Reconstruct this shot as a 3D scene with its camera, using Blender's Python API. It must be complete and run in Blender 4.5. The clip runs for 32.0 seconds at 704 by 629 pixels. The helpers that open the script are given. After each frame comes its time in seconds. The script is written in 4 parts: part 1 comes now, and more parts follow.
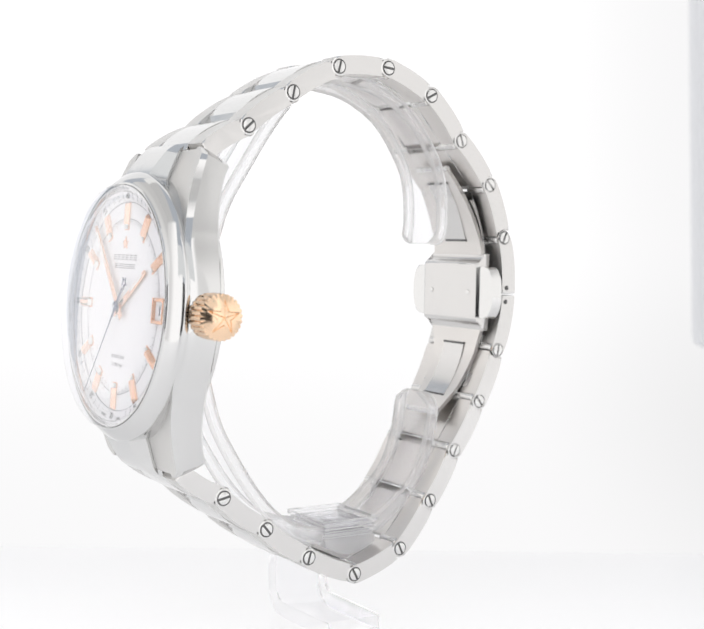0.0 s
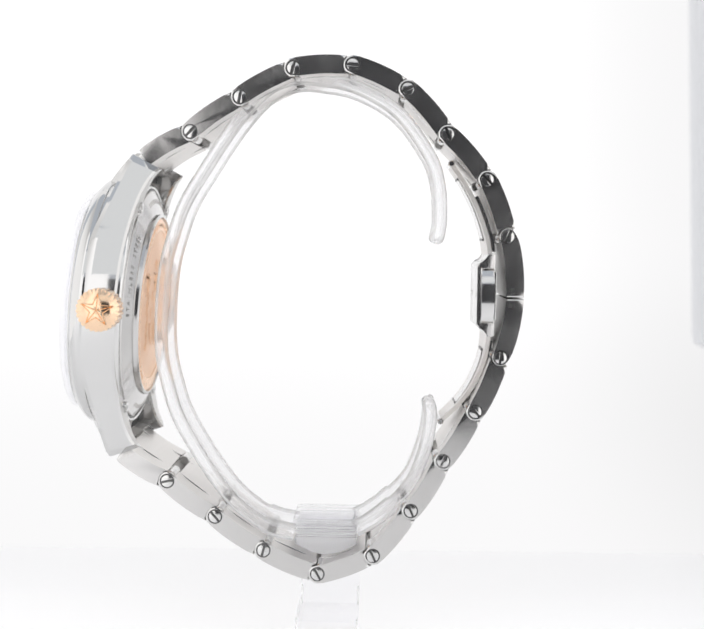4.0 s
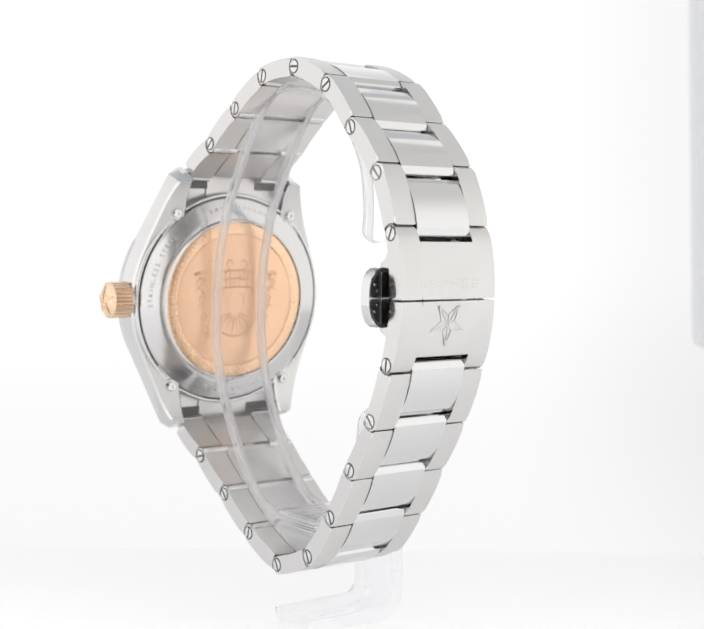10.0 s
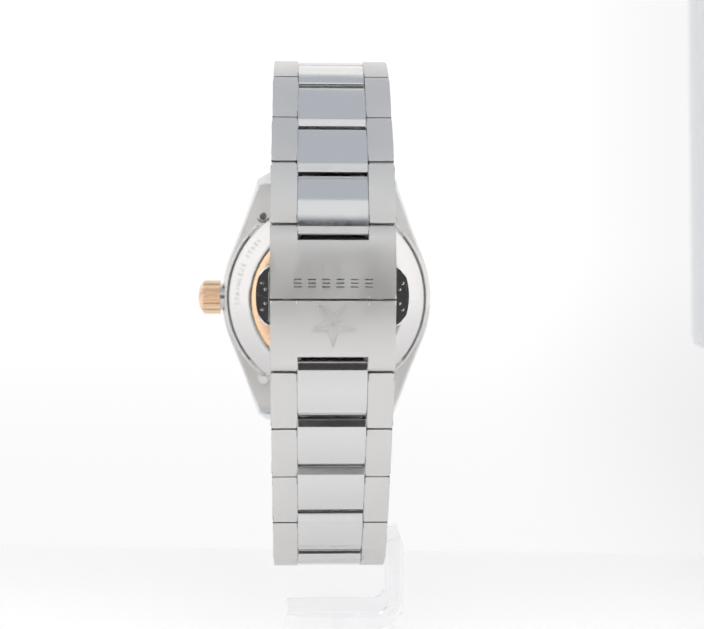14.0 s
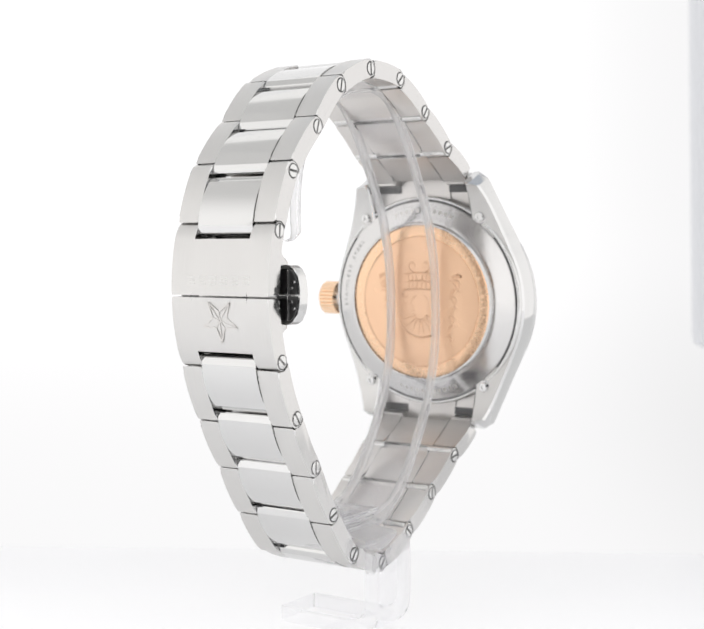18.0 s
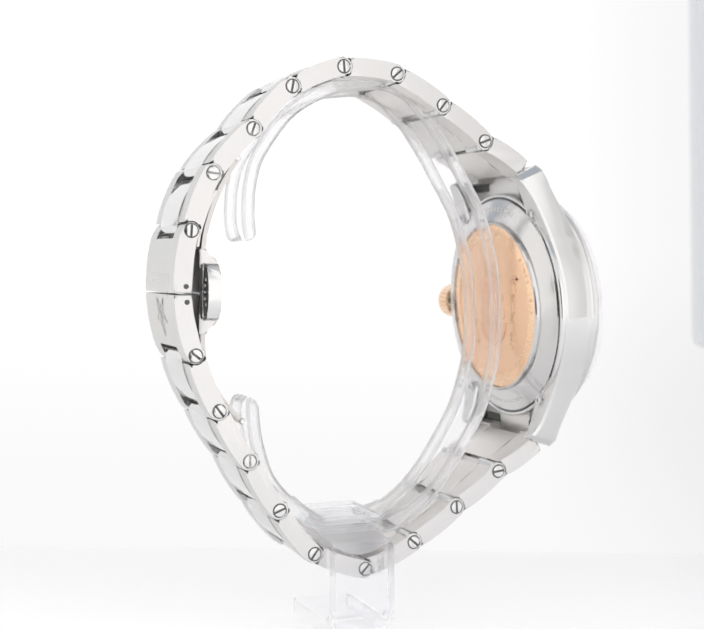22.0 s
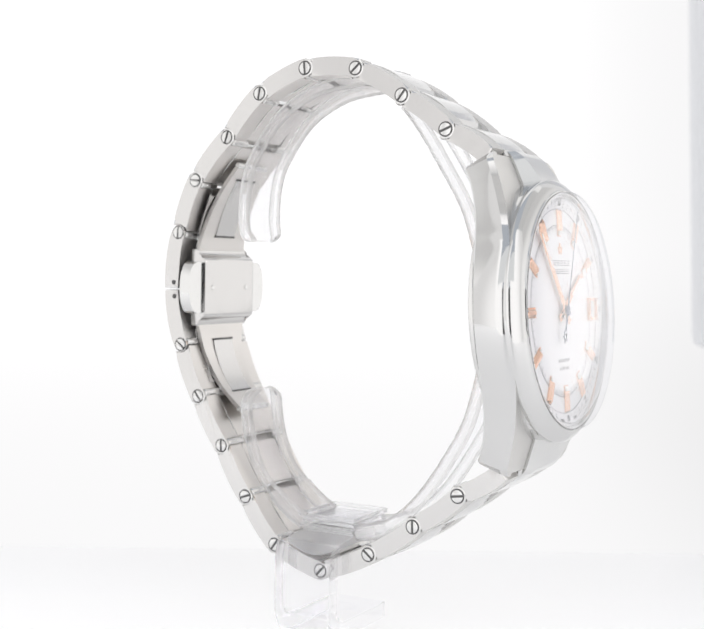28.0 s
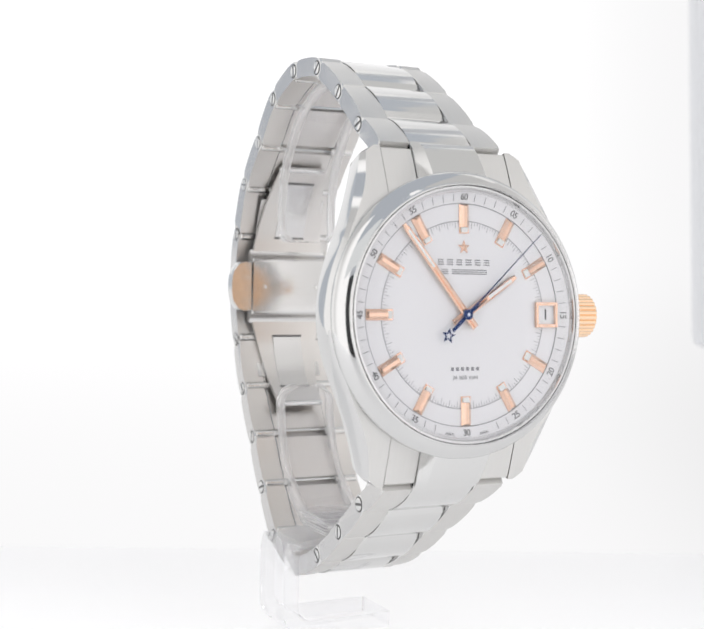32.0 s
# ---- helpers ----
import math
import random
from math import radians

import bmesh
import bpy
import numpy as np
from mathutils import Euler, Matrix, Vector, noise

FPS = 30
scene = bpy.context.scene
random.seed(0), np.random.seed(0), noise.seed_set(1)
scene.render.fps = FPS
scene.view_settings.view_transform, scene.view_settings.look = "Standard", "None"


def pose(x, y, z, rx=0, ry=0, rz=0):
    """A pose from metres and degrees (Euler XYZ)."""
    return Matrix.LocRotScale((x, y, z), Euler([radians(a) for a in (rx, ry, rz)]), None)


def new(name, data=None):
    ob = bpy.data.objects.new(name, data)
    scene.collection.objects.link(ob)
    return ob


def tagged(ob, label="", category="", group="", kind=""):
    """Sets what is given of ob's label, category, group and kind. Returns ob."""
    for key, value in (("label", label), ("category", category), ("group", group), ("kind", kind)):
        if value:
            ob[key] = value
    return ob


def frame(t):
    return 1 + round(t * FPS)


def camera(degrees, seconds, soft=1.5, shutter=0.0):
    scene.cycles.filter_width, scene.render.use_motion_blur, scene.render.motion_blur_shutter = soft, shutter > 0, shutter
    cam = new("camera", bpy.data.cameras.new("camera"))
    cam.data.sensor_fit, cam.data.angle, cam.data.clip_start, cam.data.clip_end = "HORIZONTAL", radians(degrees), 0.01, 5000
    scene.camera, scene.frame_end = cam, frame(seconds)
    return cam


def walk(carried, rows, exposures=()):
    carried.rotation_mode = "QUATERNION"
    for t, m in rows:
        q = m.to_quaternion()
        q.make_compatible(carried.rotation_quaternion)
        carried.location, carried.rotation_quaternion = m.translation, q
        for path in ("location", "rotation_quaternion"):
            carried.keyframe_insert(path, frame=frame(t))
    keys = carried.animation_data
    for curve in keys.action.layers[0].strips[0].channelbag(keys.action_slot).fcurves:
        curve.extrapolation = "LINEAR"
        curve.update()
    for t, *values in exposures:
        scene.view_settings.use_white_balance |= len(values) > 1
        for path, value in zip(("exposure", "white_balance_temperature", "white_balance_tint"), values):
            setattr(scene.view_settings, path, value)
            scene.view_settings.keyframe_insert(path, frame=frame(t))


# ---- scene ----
cam = camera(31.22, 32.0, soft=1.8)
cam.data.dof.use_dof = True     # the depth of field: the near half of the watch is sharp, the back of the tent soft
cam.data.dof.focus_distance = 0.19
cam.data.dof.aperture_fstop = 40.0

# All measures of the watch and its stand are centimetres about the turning axis.
CM = 0.01
LIFT = 0.13                     # the stand's foot rests on the table at z = 0
LEAN = 0.595                    # degrees
X0 = 0.072                      # the watch's middle plane
EYE = Vector((0.0, -20.6, 6.0 + LIFT)) * CM
cam_right = Vector((0.999839, -0.011380, 0.013873))
cam_up = Vector((-0.013291, 0.049733, 0.998674))
cam_fwd = Vector((0.012055, 0.998698, -0.049574))
cam_pose = Matrix((cam_right, cam_up, -cam_fwd)).transposed().to_4x4()
cam_pose.translation = EYE
walk(cam, [(0.0, cam_pose), (32.0, cam_pose)])


def turn_angle(t):
    return -57.2 - 8.667 * t


def turn_pose(t):
    return pose(0, 0, LIFT * CM, 0, 0, turn_angle(t)) @ pose(0, 0, 0, 0, LEAN, 0)


# ---- world and exposure ----
world = bpy.data.worlds.new("world")
scene.world = world
world.use_nodes = True
world.node_tree.nodes["Background"].inputs[0].default_value = (0.60, 0.635, 0.69, 1)
scene.view_settings.exposure = 0.0


# ---- materials ----
def material(name, base, metallic=0.0, rough=0.5, **more):
    m = bpy.data.materials.new(name)
    m.use_nodes = True
    b = m.node_tree.nodes["Principled BSDF"]
    b.inputs["Base Color"].default_value = (*base, 1)
    b.inputs["Metallic"].default_value = metallic
    b.inputs["Roughness"].default_value = rough
    for key, value in more.items():
        b.inputs[key.replace("_", " ")].default_value = value
    return m


def grain(m, scale, stretch, bump, rough_lo, rough_hi, dist=0.00002):
    """Fine streaks (stretched noise) in the relief and the roughness, and slow smudges in the roughness."""
    nt = m.node_tree
    b = nt.nodes["Principled BSDF"]
    co = nt.nodes.new("ShaderNodeTexCoord")
    mp = nt.nodes.new("ShaderNodeMapping")
    mp.inputs["Scale"].default_value = stretch
    nz = nt.nodes.new("ShaderNodeTexNoise")
    nz.inputs["Scale"].default_value = scale
    nz.inputs["Detail"].default_value = 3
    big = nt.nodes.new("ShaderNodeTexNoise")
    big.inputs["Scale"].default_value = 180
    mix = nt.nodes.new("ShaderNodeMath")
    mix.operation = "MULTIPLY"
    rg = nt.nodes.new("ShaderNodeMapRange")
    rg.inputs["From Min"].default_value, rg.inputs["From Max"].default_value = 0.12, 0.38
    rg.inputs["To Min"].default_value, rg.inputs["To Max"].default_value = rough_lo, rough_hi
    bp = nt.nodes.new("ShaderNodeBump")
    bp.inputs["Strength"].default_value, bp.inputs["Distance"].default_value = bump, dist
    nt.links.new(co.outputs["Object"], mp.inputs["Vector"])
    nt.links.new(mp.outputs[0], nz.inputs["Vector"])
    nt.links.new(co.outputs["Object"], big.inputs["Vector"])
    nt.links.new(nz.outputs[0], mix.inputs[0])
    nt.links.new(big.outputs[0], mix.inputs[1])
    nt.links.new(mix.outputs[0], rg.inputs["Value"])
    nt.links.new(rg.outputs[0], b.inputs["Roughness"])
    nt.links.new(nz.outputs[0], bp.inputs["Height"])
    nt.links.new(bp.outputs[0], b.inputs["Normal"])
    return m


def glow(name, colour, strength):
    m = bpy.data.materials.new(name)
    m.use_nodes = True
    nt = m.node_tree
    nt.nodes.clear()
    out, em = nt.nodes.new("ShaderNodeOutputMaterial"), nt.nodes.new("ShaderNodeEmission")
    em.inputs[0].default_value, em.inputs[1].default_value = (*colour, 1), strength
    nt.links.new(em.outputs[0], out.inputs[0])
    return m


CASE_STEEL = grain(material("case_steel", (0.66, 0.66, 0.658), 1.0), 900, (1, 1, 1), 0.0, 0.05, 0.10)
POLISHED = grain(material("polished_steel", (0.70, 0.70, 0.695), 1.0), 900, (1, 1, 1), 0.0, 0.09, 0.16)
BRUSHED = grain(material("brushed_steel", (0.69, 0.683, 0.67), 1.0), 9000, (1, 0.02, 0.02), 0.30, 0.36, 0.50)
SIDE_STEEL = grain(material("side_steel", (0.635, 0.628, 0.622), 1.0), 6000, (0.1, 1, 0.1), 0.03, 0.11, 0.20)
INNER_STEEL = grain(material("inner_steel", (0.69, 0.67, 0.65), 1.0), 2500, (0.04, 1, 1), 0.004, 0.30, 0.38)
INNER_TUBE = grain(material("hinge_steel", (0.66, 0.655, 0.645), 1.0), 3000, (1, 1, 1), 0.01, 0.16, 0.28)
ENGRAVED = material("engraved_steel", (0.47, 0.465, 0.46), 1.0, 0.45)
# Near-black paint for the shade in slots, gaps, pinholes, hollows and grooves.
RECESS_SHADE = material("painted_recess_shade", (0.12, 0.12, 0.12), 1.0, 0.35)
GOLD = grain(material("yellow_rose_gold", (0.90, 0.655, 0.46), 1.0), 900, (1, 1, 1), 0.0, 0.12, 0.22)
ROSE = grain(material("rose_gold", (0.84, 0.58, 0.44), 1.0), 900, (1, 1, 1), 0.0, 0.06, 0.14)
GOLD_RIM = grain(material("satin_rose_gold", (0.87, 0.595, 0.40), 1.0), 2000, (1, 1, 1), 0.03, 0.20, 0.30)
GOLD_MATT = grain(material("matt_rose_gold", (0.84, 0.56, 0.375), 1.0), 5000, (1, 1, 1), 0.12, 0.26, 0.40, 0.00003)
DIAL_WHITE = grain(material("silvered_dial", (0.835, 0.832, 0.828), 0.0), 9000, (1, 1, 1), 0.02, 0.30, 0.42)
BLACK_PRINT = material("black_print", (0.03, 0.03, 0.035), 0.0, 0.5)
NUMERAL_PRINT = material("numeral_print", (0.06, 0.06, 0.063), 0.0, 0.5)
GREY_PRINT = material("grey_print", (0.13, 0.13, 0.135), 0.0, 0.5)
BLUE_STEEL = material("blued_steel", (0.012, 0.035, 0.13), 0.8, 0.22)
PALE_PRINT = material("pale_grey_print", (0.30, 0.30, 0.31), 0.0, 0.5)
LUME = material("white_lume", (0.85, 0.85, 0.82), 0.0, 0.5)
DATE_WHITE = material("date_disc_white", (0.85, 0.85, 0.85), 0.0, 0.4)


def thin_glass(name, colour, low, high, rough, gloss=(1, 1, 1), power=4.0):
    """Clear pane: light goes straight through, and the gloss grows towards grazing angles (low: face on, high: edge on)."""
    m = bpy.data.materials.new(name)
    m.use_nodes = True
    nt = m.node_tree
    nt.nodes.clear()
    out, mix, lw = (nt.nodes.new("ShaderNode" + k) for k in ("OutputMaterial", "MixShader", "LayerWeight"))
    tr, gl, pw, rg = (nt.nodes.new("ShaderNode" + k) for k in ("BsdfTransparent", "BsdfGlossy", "Math", "MapRange"))
    tr.inputs[0].default_value = (*colour, 1)
    gl.inputs["Roughness"].default_value = rough
    gl.inputs["Color"].default_value = (*gloss, 1)
    lw.inputs[0].default_value = 0.5
    pw.operation = "POWER"
    pw.inputs[1].default_value = power
    rg.inputs["To Min"].default_value, rg.inputs["To Max"].default_value = low, high
    nt.links.new(lw.outputs["Facing"], pw.inputs[0])
    nt.links.new(pw.outputs[0], rg.inputs[0])
    nt.links.new(rg.outputs[0], mix.inputs[0])
    nt.links.new(tr.outputs[0], mix.inputs[1])
    nt.links.new(gl.outputs[0], mix.inputs[2])
    nt.links.new(mix.outputs[0], out.inputs[0])
    return m


CRYSTAL = thin_glass("sapphire_crystal", (0.99, 0.99, 1.0), 0.008, 0.8, 0.01, (1.0, 1.0, 1.0), 2.6)


def whitened_clear(name, clear, frost):
    """Clear acrylic: part straight through, part bent like glass, and a white frost that paints in its bright edges."""
    m = bpy.data.materials.new(name)
    m.use_nodes = True
    nt = m.node_tree
    nt.nodes.clear()
    out, mix_a, mix_b, mix_c = (nt.nodes.new("ShaderNode" + k) for k in ("OutputMaterial", "MixShader", "MixShader", "MixShader"))
    tr, gl, df, tl = (nt.nodes.new("ShaderNode" + k) for k in ("BsdfTransparent", "BsdfGlass", "BsdfDiffuse", "BsdfTranslucent"))
    tr.inputs[0].default_value = (0.985, 0.985, 0.99, 1)
    gl.inputs["Color"].default_value = (0.99, 0.99, 0.995, 1)
    gl.inputs["Roughness"].default_value = 0.0
    gl.inputs["IOR"].default_value = 1.42
    df.inputs["Color"].default_value = (0.98, 0.98, 0.98, 1)
    tl.inputs["Color"].default_value = (0.98, 0.98, 0.98, 1)
    mix_c.inputs[0].default_value = 0.6
    nt.links.new(df.outputs[0], mix_c.inputs[1])
    nt.links.new(tl.outputs[0], mix_c.inputs[2])
    mix_a.inputs[0].default_value, mix_b.inputs[0].default_value = 1 - clear, frost
    nt.links.new(tr.outputs[0], mix_a.inputs[1])
    nt.links.new(gl.outputs[0], mix_a.inputs[2])
    nt.links.new(mix_a.outputs[0], mix_b.inputs[1])
    nt.links.new(mix_c.outputs[0], mix_b.inputs[2])
    nt.links.new(mix_b.outputs[0], out.inputs[0])
    return m


ACRYLIC = whitened_clear("clear_acrylic", 0.92, 0.0)
# Frost whitens rims, cut edges and block in place of light piped inside.
ACRYLIC_RIM = whitened_clear("rounded_acrylic_rim", 0.15, 0.46)
ACRYLIC_CUT = whitened_clear("cut_acrylic_edge", 0.40, 0.16)
ACRYLIC_BLOCK = whitened_clear("thick_acrylic", 0.45, 0.34)
# Emission is added here to lift the shade under the watch.
TABLE = material("white_table_added_glow", (0.50, 0.50, 0.505), 0.0, 0.3, Emission_Color=(1.0, 0.995, 1.0, 1.0))


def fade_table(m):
    """The glow added to the table is painted a little weaker towards its back edge."""
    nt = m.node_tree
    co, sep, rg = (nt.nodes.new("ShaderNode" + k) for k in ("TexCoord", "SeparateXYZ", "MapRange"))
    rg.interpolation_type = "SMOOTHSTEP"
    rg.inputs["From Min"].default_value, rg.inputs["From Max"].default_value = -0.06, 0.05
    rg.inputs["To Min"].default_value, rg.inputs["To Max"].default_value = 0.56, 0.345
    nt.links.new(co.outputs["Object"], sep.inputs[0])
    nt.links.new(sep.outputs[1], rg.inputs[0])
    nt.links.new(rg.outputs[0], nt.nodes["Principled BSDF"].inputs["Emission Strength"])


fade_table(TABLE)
GREY_BOARD = material("grey_board", (0.82, 0.83, 0.85), 0.0, 0.7)
SIDE_BOARD = material("light_grey_board", (0.74, 0.75, 0.77), 0.0, 0.7)
# For the unseen panel that darkens what the steel mirrors.
DARK_PANEL = material("dark_panel", (0.04, 0.04, 0.043), 0.0, 0.9)
# Added glow for the unseen panels, each strength set for the steel's reflections.
GLOW_TOP = glow("ceiling_added_glow", (1.0, 0.99, 0.98), 1.15)
GLOW_TOP_SIDE = glow("ceiling_side_added_glow", (1.0, 0.99, 0.98), 0.75)
GLOW_FRONT_TOP = glow("front_top_added_glow", (0.98, 0.99, 1.0), 1.0)


def glowing_paper(name):
    """White paper given a glow of its own; the falloff towards the foot of the sweep is painted in."""
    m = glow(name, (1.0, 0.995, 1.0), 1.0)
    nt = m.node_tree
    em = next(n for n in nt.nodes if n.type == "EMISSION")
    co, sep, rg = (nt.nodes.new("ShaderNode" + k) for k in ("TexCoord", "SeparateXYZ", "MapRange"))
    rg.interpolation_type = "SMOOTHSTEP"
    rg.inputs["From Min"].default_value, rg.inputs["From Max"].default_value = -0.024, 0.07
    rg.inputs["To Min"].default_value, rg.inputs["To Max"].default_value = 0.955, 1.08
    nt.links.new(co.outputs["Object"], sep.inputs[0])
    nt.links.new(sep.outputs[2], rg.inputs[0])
    # Dimming towards the right is painted into the glow too.
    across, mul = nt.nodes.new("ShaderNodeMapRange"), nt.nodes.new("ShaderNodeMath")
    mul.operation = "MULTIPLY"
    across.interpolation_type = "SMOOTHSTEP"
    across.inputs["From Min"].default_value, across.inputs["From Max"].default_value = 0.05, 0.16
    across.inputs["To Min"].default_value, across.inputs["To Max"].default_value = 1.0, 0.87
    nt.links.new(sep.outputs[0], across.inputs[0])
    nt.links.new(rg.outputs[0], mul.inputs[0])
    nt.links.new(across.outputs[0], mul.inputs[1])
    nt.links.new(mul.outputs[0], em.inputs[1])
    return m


GLOW_BACK = glowing_paper("backdrop_painted_glow")


def ramp_glow(name, colour, axis, near, far, full, least):
    """A glow with its falloff painted in: full up to one distance along an axis, falling to the least at another."""
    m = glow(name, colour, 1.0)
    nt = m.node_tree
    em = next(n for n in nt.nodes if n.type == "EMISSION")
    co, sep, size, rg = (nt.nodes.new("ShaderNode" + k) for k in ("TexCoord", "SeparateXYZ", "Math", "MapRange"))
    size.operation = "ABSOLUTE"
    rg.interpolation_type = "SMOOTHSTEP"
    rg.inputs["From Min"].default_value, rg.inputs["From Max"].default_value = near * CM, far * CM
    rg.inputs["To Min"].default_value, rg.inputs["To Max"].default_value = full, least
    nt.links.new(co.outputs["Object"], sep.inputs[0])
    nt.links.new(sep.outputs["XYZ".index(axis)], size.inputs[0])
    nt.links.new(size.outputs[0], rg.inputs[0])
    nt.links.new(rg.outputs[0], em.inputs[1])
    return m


# Falloff over height and width is painted; no lamp stands behind these walls.
GLOW_SIDE = ramp_glow("side_painted_glow", (1.0, 0.985, 0.975), "Z", 16, 40, 1.25, 0.80)
GLOW_FRONT = ramp_glow("front_painted_glow", (1.0, 0.985, 0.98), "X", 14, 30, 1.45, 1.02)


# ---- mesh helpers (centimetres in, metres out) ----
def finish(name, bm, mats, parent=None, label="", smooth=32, m=None):
    bmesh.ops.recalc_face_normals(bm, faces=bm.faces)
    if m is not None:
        bm.transform(m)
    bm.transform(Matrix.Scale(CM, 4))
    me = bpy.data.meshes.new(name)
    bm.to_mesh(me)
    bm.free()
    for mat in (mats if isinstance(mats, (list, tuple)) else [mats]):
        me.materials.append(mat)
    if smooth:
        me.shade_smooth()
        me.set_sharp_from_angle(angle=radians(smooth))
    ob = new(name, me)
    if parent:
        ob.parent = parent
    if label:
        tagged(ob, label)
    return ob


def clear_part(name, bm, parent, label, across, slots=(0, 1, 2)):
    """A part of clear acrylic: its broad faces, its cut edges (across an axis) and the rounded rims between."""
    bmesh.ops.recalc_face_normals(bm, faces=bm.faces)
    bm.normal_update()
    for f in bm.faces:
        a = abs(f.normal["xyz".index(across)])
        f.material_index = slots[1] if a >= 0.95 else (slots[2] if a > 0.12 else slots[0])
    return finish(name, bm, [ACRYLIC, ACRYLIC_CUT, ACRYLIC_RIM, ACRYLIC_BLOCK], parent, label, 40)


def part(name, bm, mats, parent, label="", smooth=32, m=None):
    return finish(name, bm, mats, parent, label, smooth, m)


def prism(bm, poly, a, b, axis="x", bevel=0.0, mat=0):
    """A closed outline in the plane across an axis, drawn out from a to b along it. x: (y, z); y: (x, z); z: (x, y)."""
    put = {"x": lambda p, d: (d, p[0], p[1]), "y": lambda p, d: (p[0], d, p[1]), "z": lambda p, d: (p[0], p[1], d)}[axis]
    lo = [bm.verts.new(put(p, a)) for p in poly]
    hi = [bm.verts.new(put(p, b)) for p in poly]
    n = len(poly)
    faces = [bm.faces.new(lo[::-1]), bm.faces.new(hi)]
    faces += [bm.faces.new((lo[i], lo[(i + 1) % n], hi[(i + 1) % n], hi[i])) for i in range(n)]
    for f in faces:
        f.material_index = mat
    if bevel:
        edges = list(faces[0].edges) + list(faces[1].edges)
        out = bmesh.ops.bevel(bm, geom=edges, offset=bevel, segments=2, affect="EDGES", profile=0.6)
        for f in out["faces"]:
            f.material_index = mat
    return bm


def box(bm, x0, x1, y0, y1, z0, z1, bevel=0.0, mat=0):
    vs = [bm.verts.new((x, y, z)) for x in sorted((x0, x1)) for y in sorted((y0, y1)) for z in sorted((z0, z1))]
    quads = [(0, 1, 3, 2), (4, 6, 7, 5), (0, 4, 5, 1), (2, 3, 7, 6), (0, 2, 6, 4), (1, 5, 7, 3)]
    faces = [bm.faces.new([vs[i] for i in q]) for q in quads]
    for f in faces:
        f.material_index = mat
    if bevel:
        edges = list({e for f in faces for e in f.edges})
        out = bmesh.ops.bevel(bm, geom=edges, offset=bevel, segments=2, affect="EDGES", profile=0.6)
        for f in out["faces"]:
            f.material_index = mat
    return bm


def lathe(bm, prof, n=96, closed=False, mat=0):
    """Turns (radius, height) points about z."""
    rings = []
    for r, h in prof:
        if r < 1e-6:
            rings.append([bm.verts.new((0, 0, h))])
        else:
            rings.append([bm.verts.new((r * math.cos(2 * math.pi * i / n), r * math.sin(2 * math.pi * i / n), h)) for i in range(n)])
    pairs = list(zip(rings, rings[1:])) + ([(rings[-1], rings[0])] if closed else [])
    for a, b in pairs:
        if len(a) == len(b) == 1:
            continue
        for i in range(n):
            j = (i + 1) % n
            if len(a) == 1:
                f = bm.faces.new((a[0], b[i], b[j]))
            elif len(b) == 1:
                f = bm.faces.new((a[i], b[0], a[j]))
            else:
                f = bm.faces.new((a[i], a[j], b[j], b[i]))
            f.material_index = mat
    return bm


def ribbon(bm, path, x0, x1, thick, bevel=0.0, mat=0):
    """A strip of even thickness along a path in the (y, z) plane, between x0 and x1."""
    pts = [Vector(p) for p in path]
    left, right = [], []
    for i, p in enumerate(pts):
        d = (pts[min(i + 1, len(pts) - 1)] - pts[max(i - 1, 0)]).normalized()
        nrm = Vector((-d.y, d.x)) * (thick / 2)
        left.append(p + nrm)
        right.append(p - nrm)
    return prism(bm, [tuple(p) for p in left + right[::-1]], x0, x1, "x", bevel, mat)


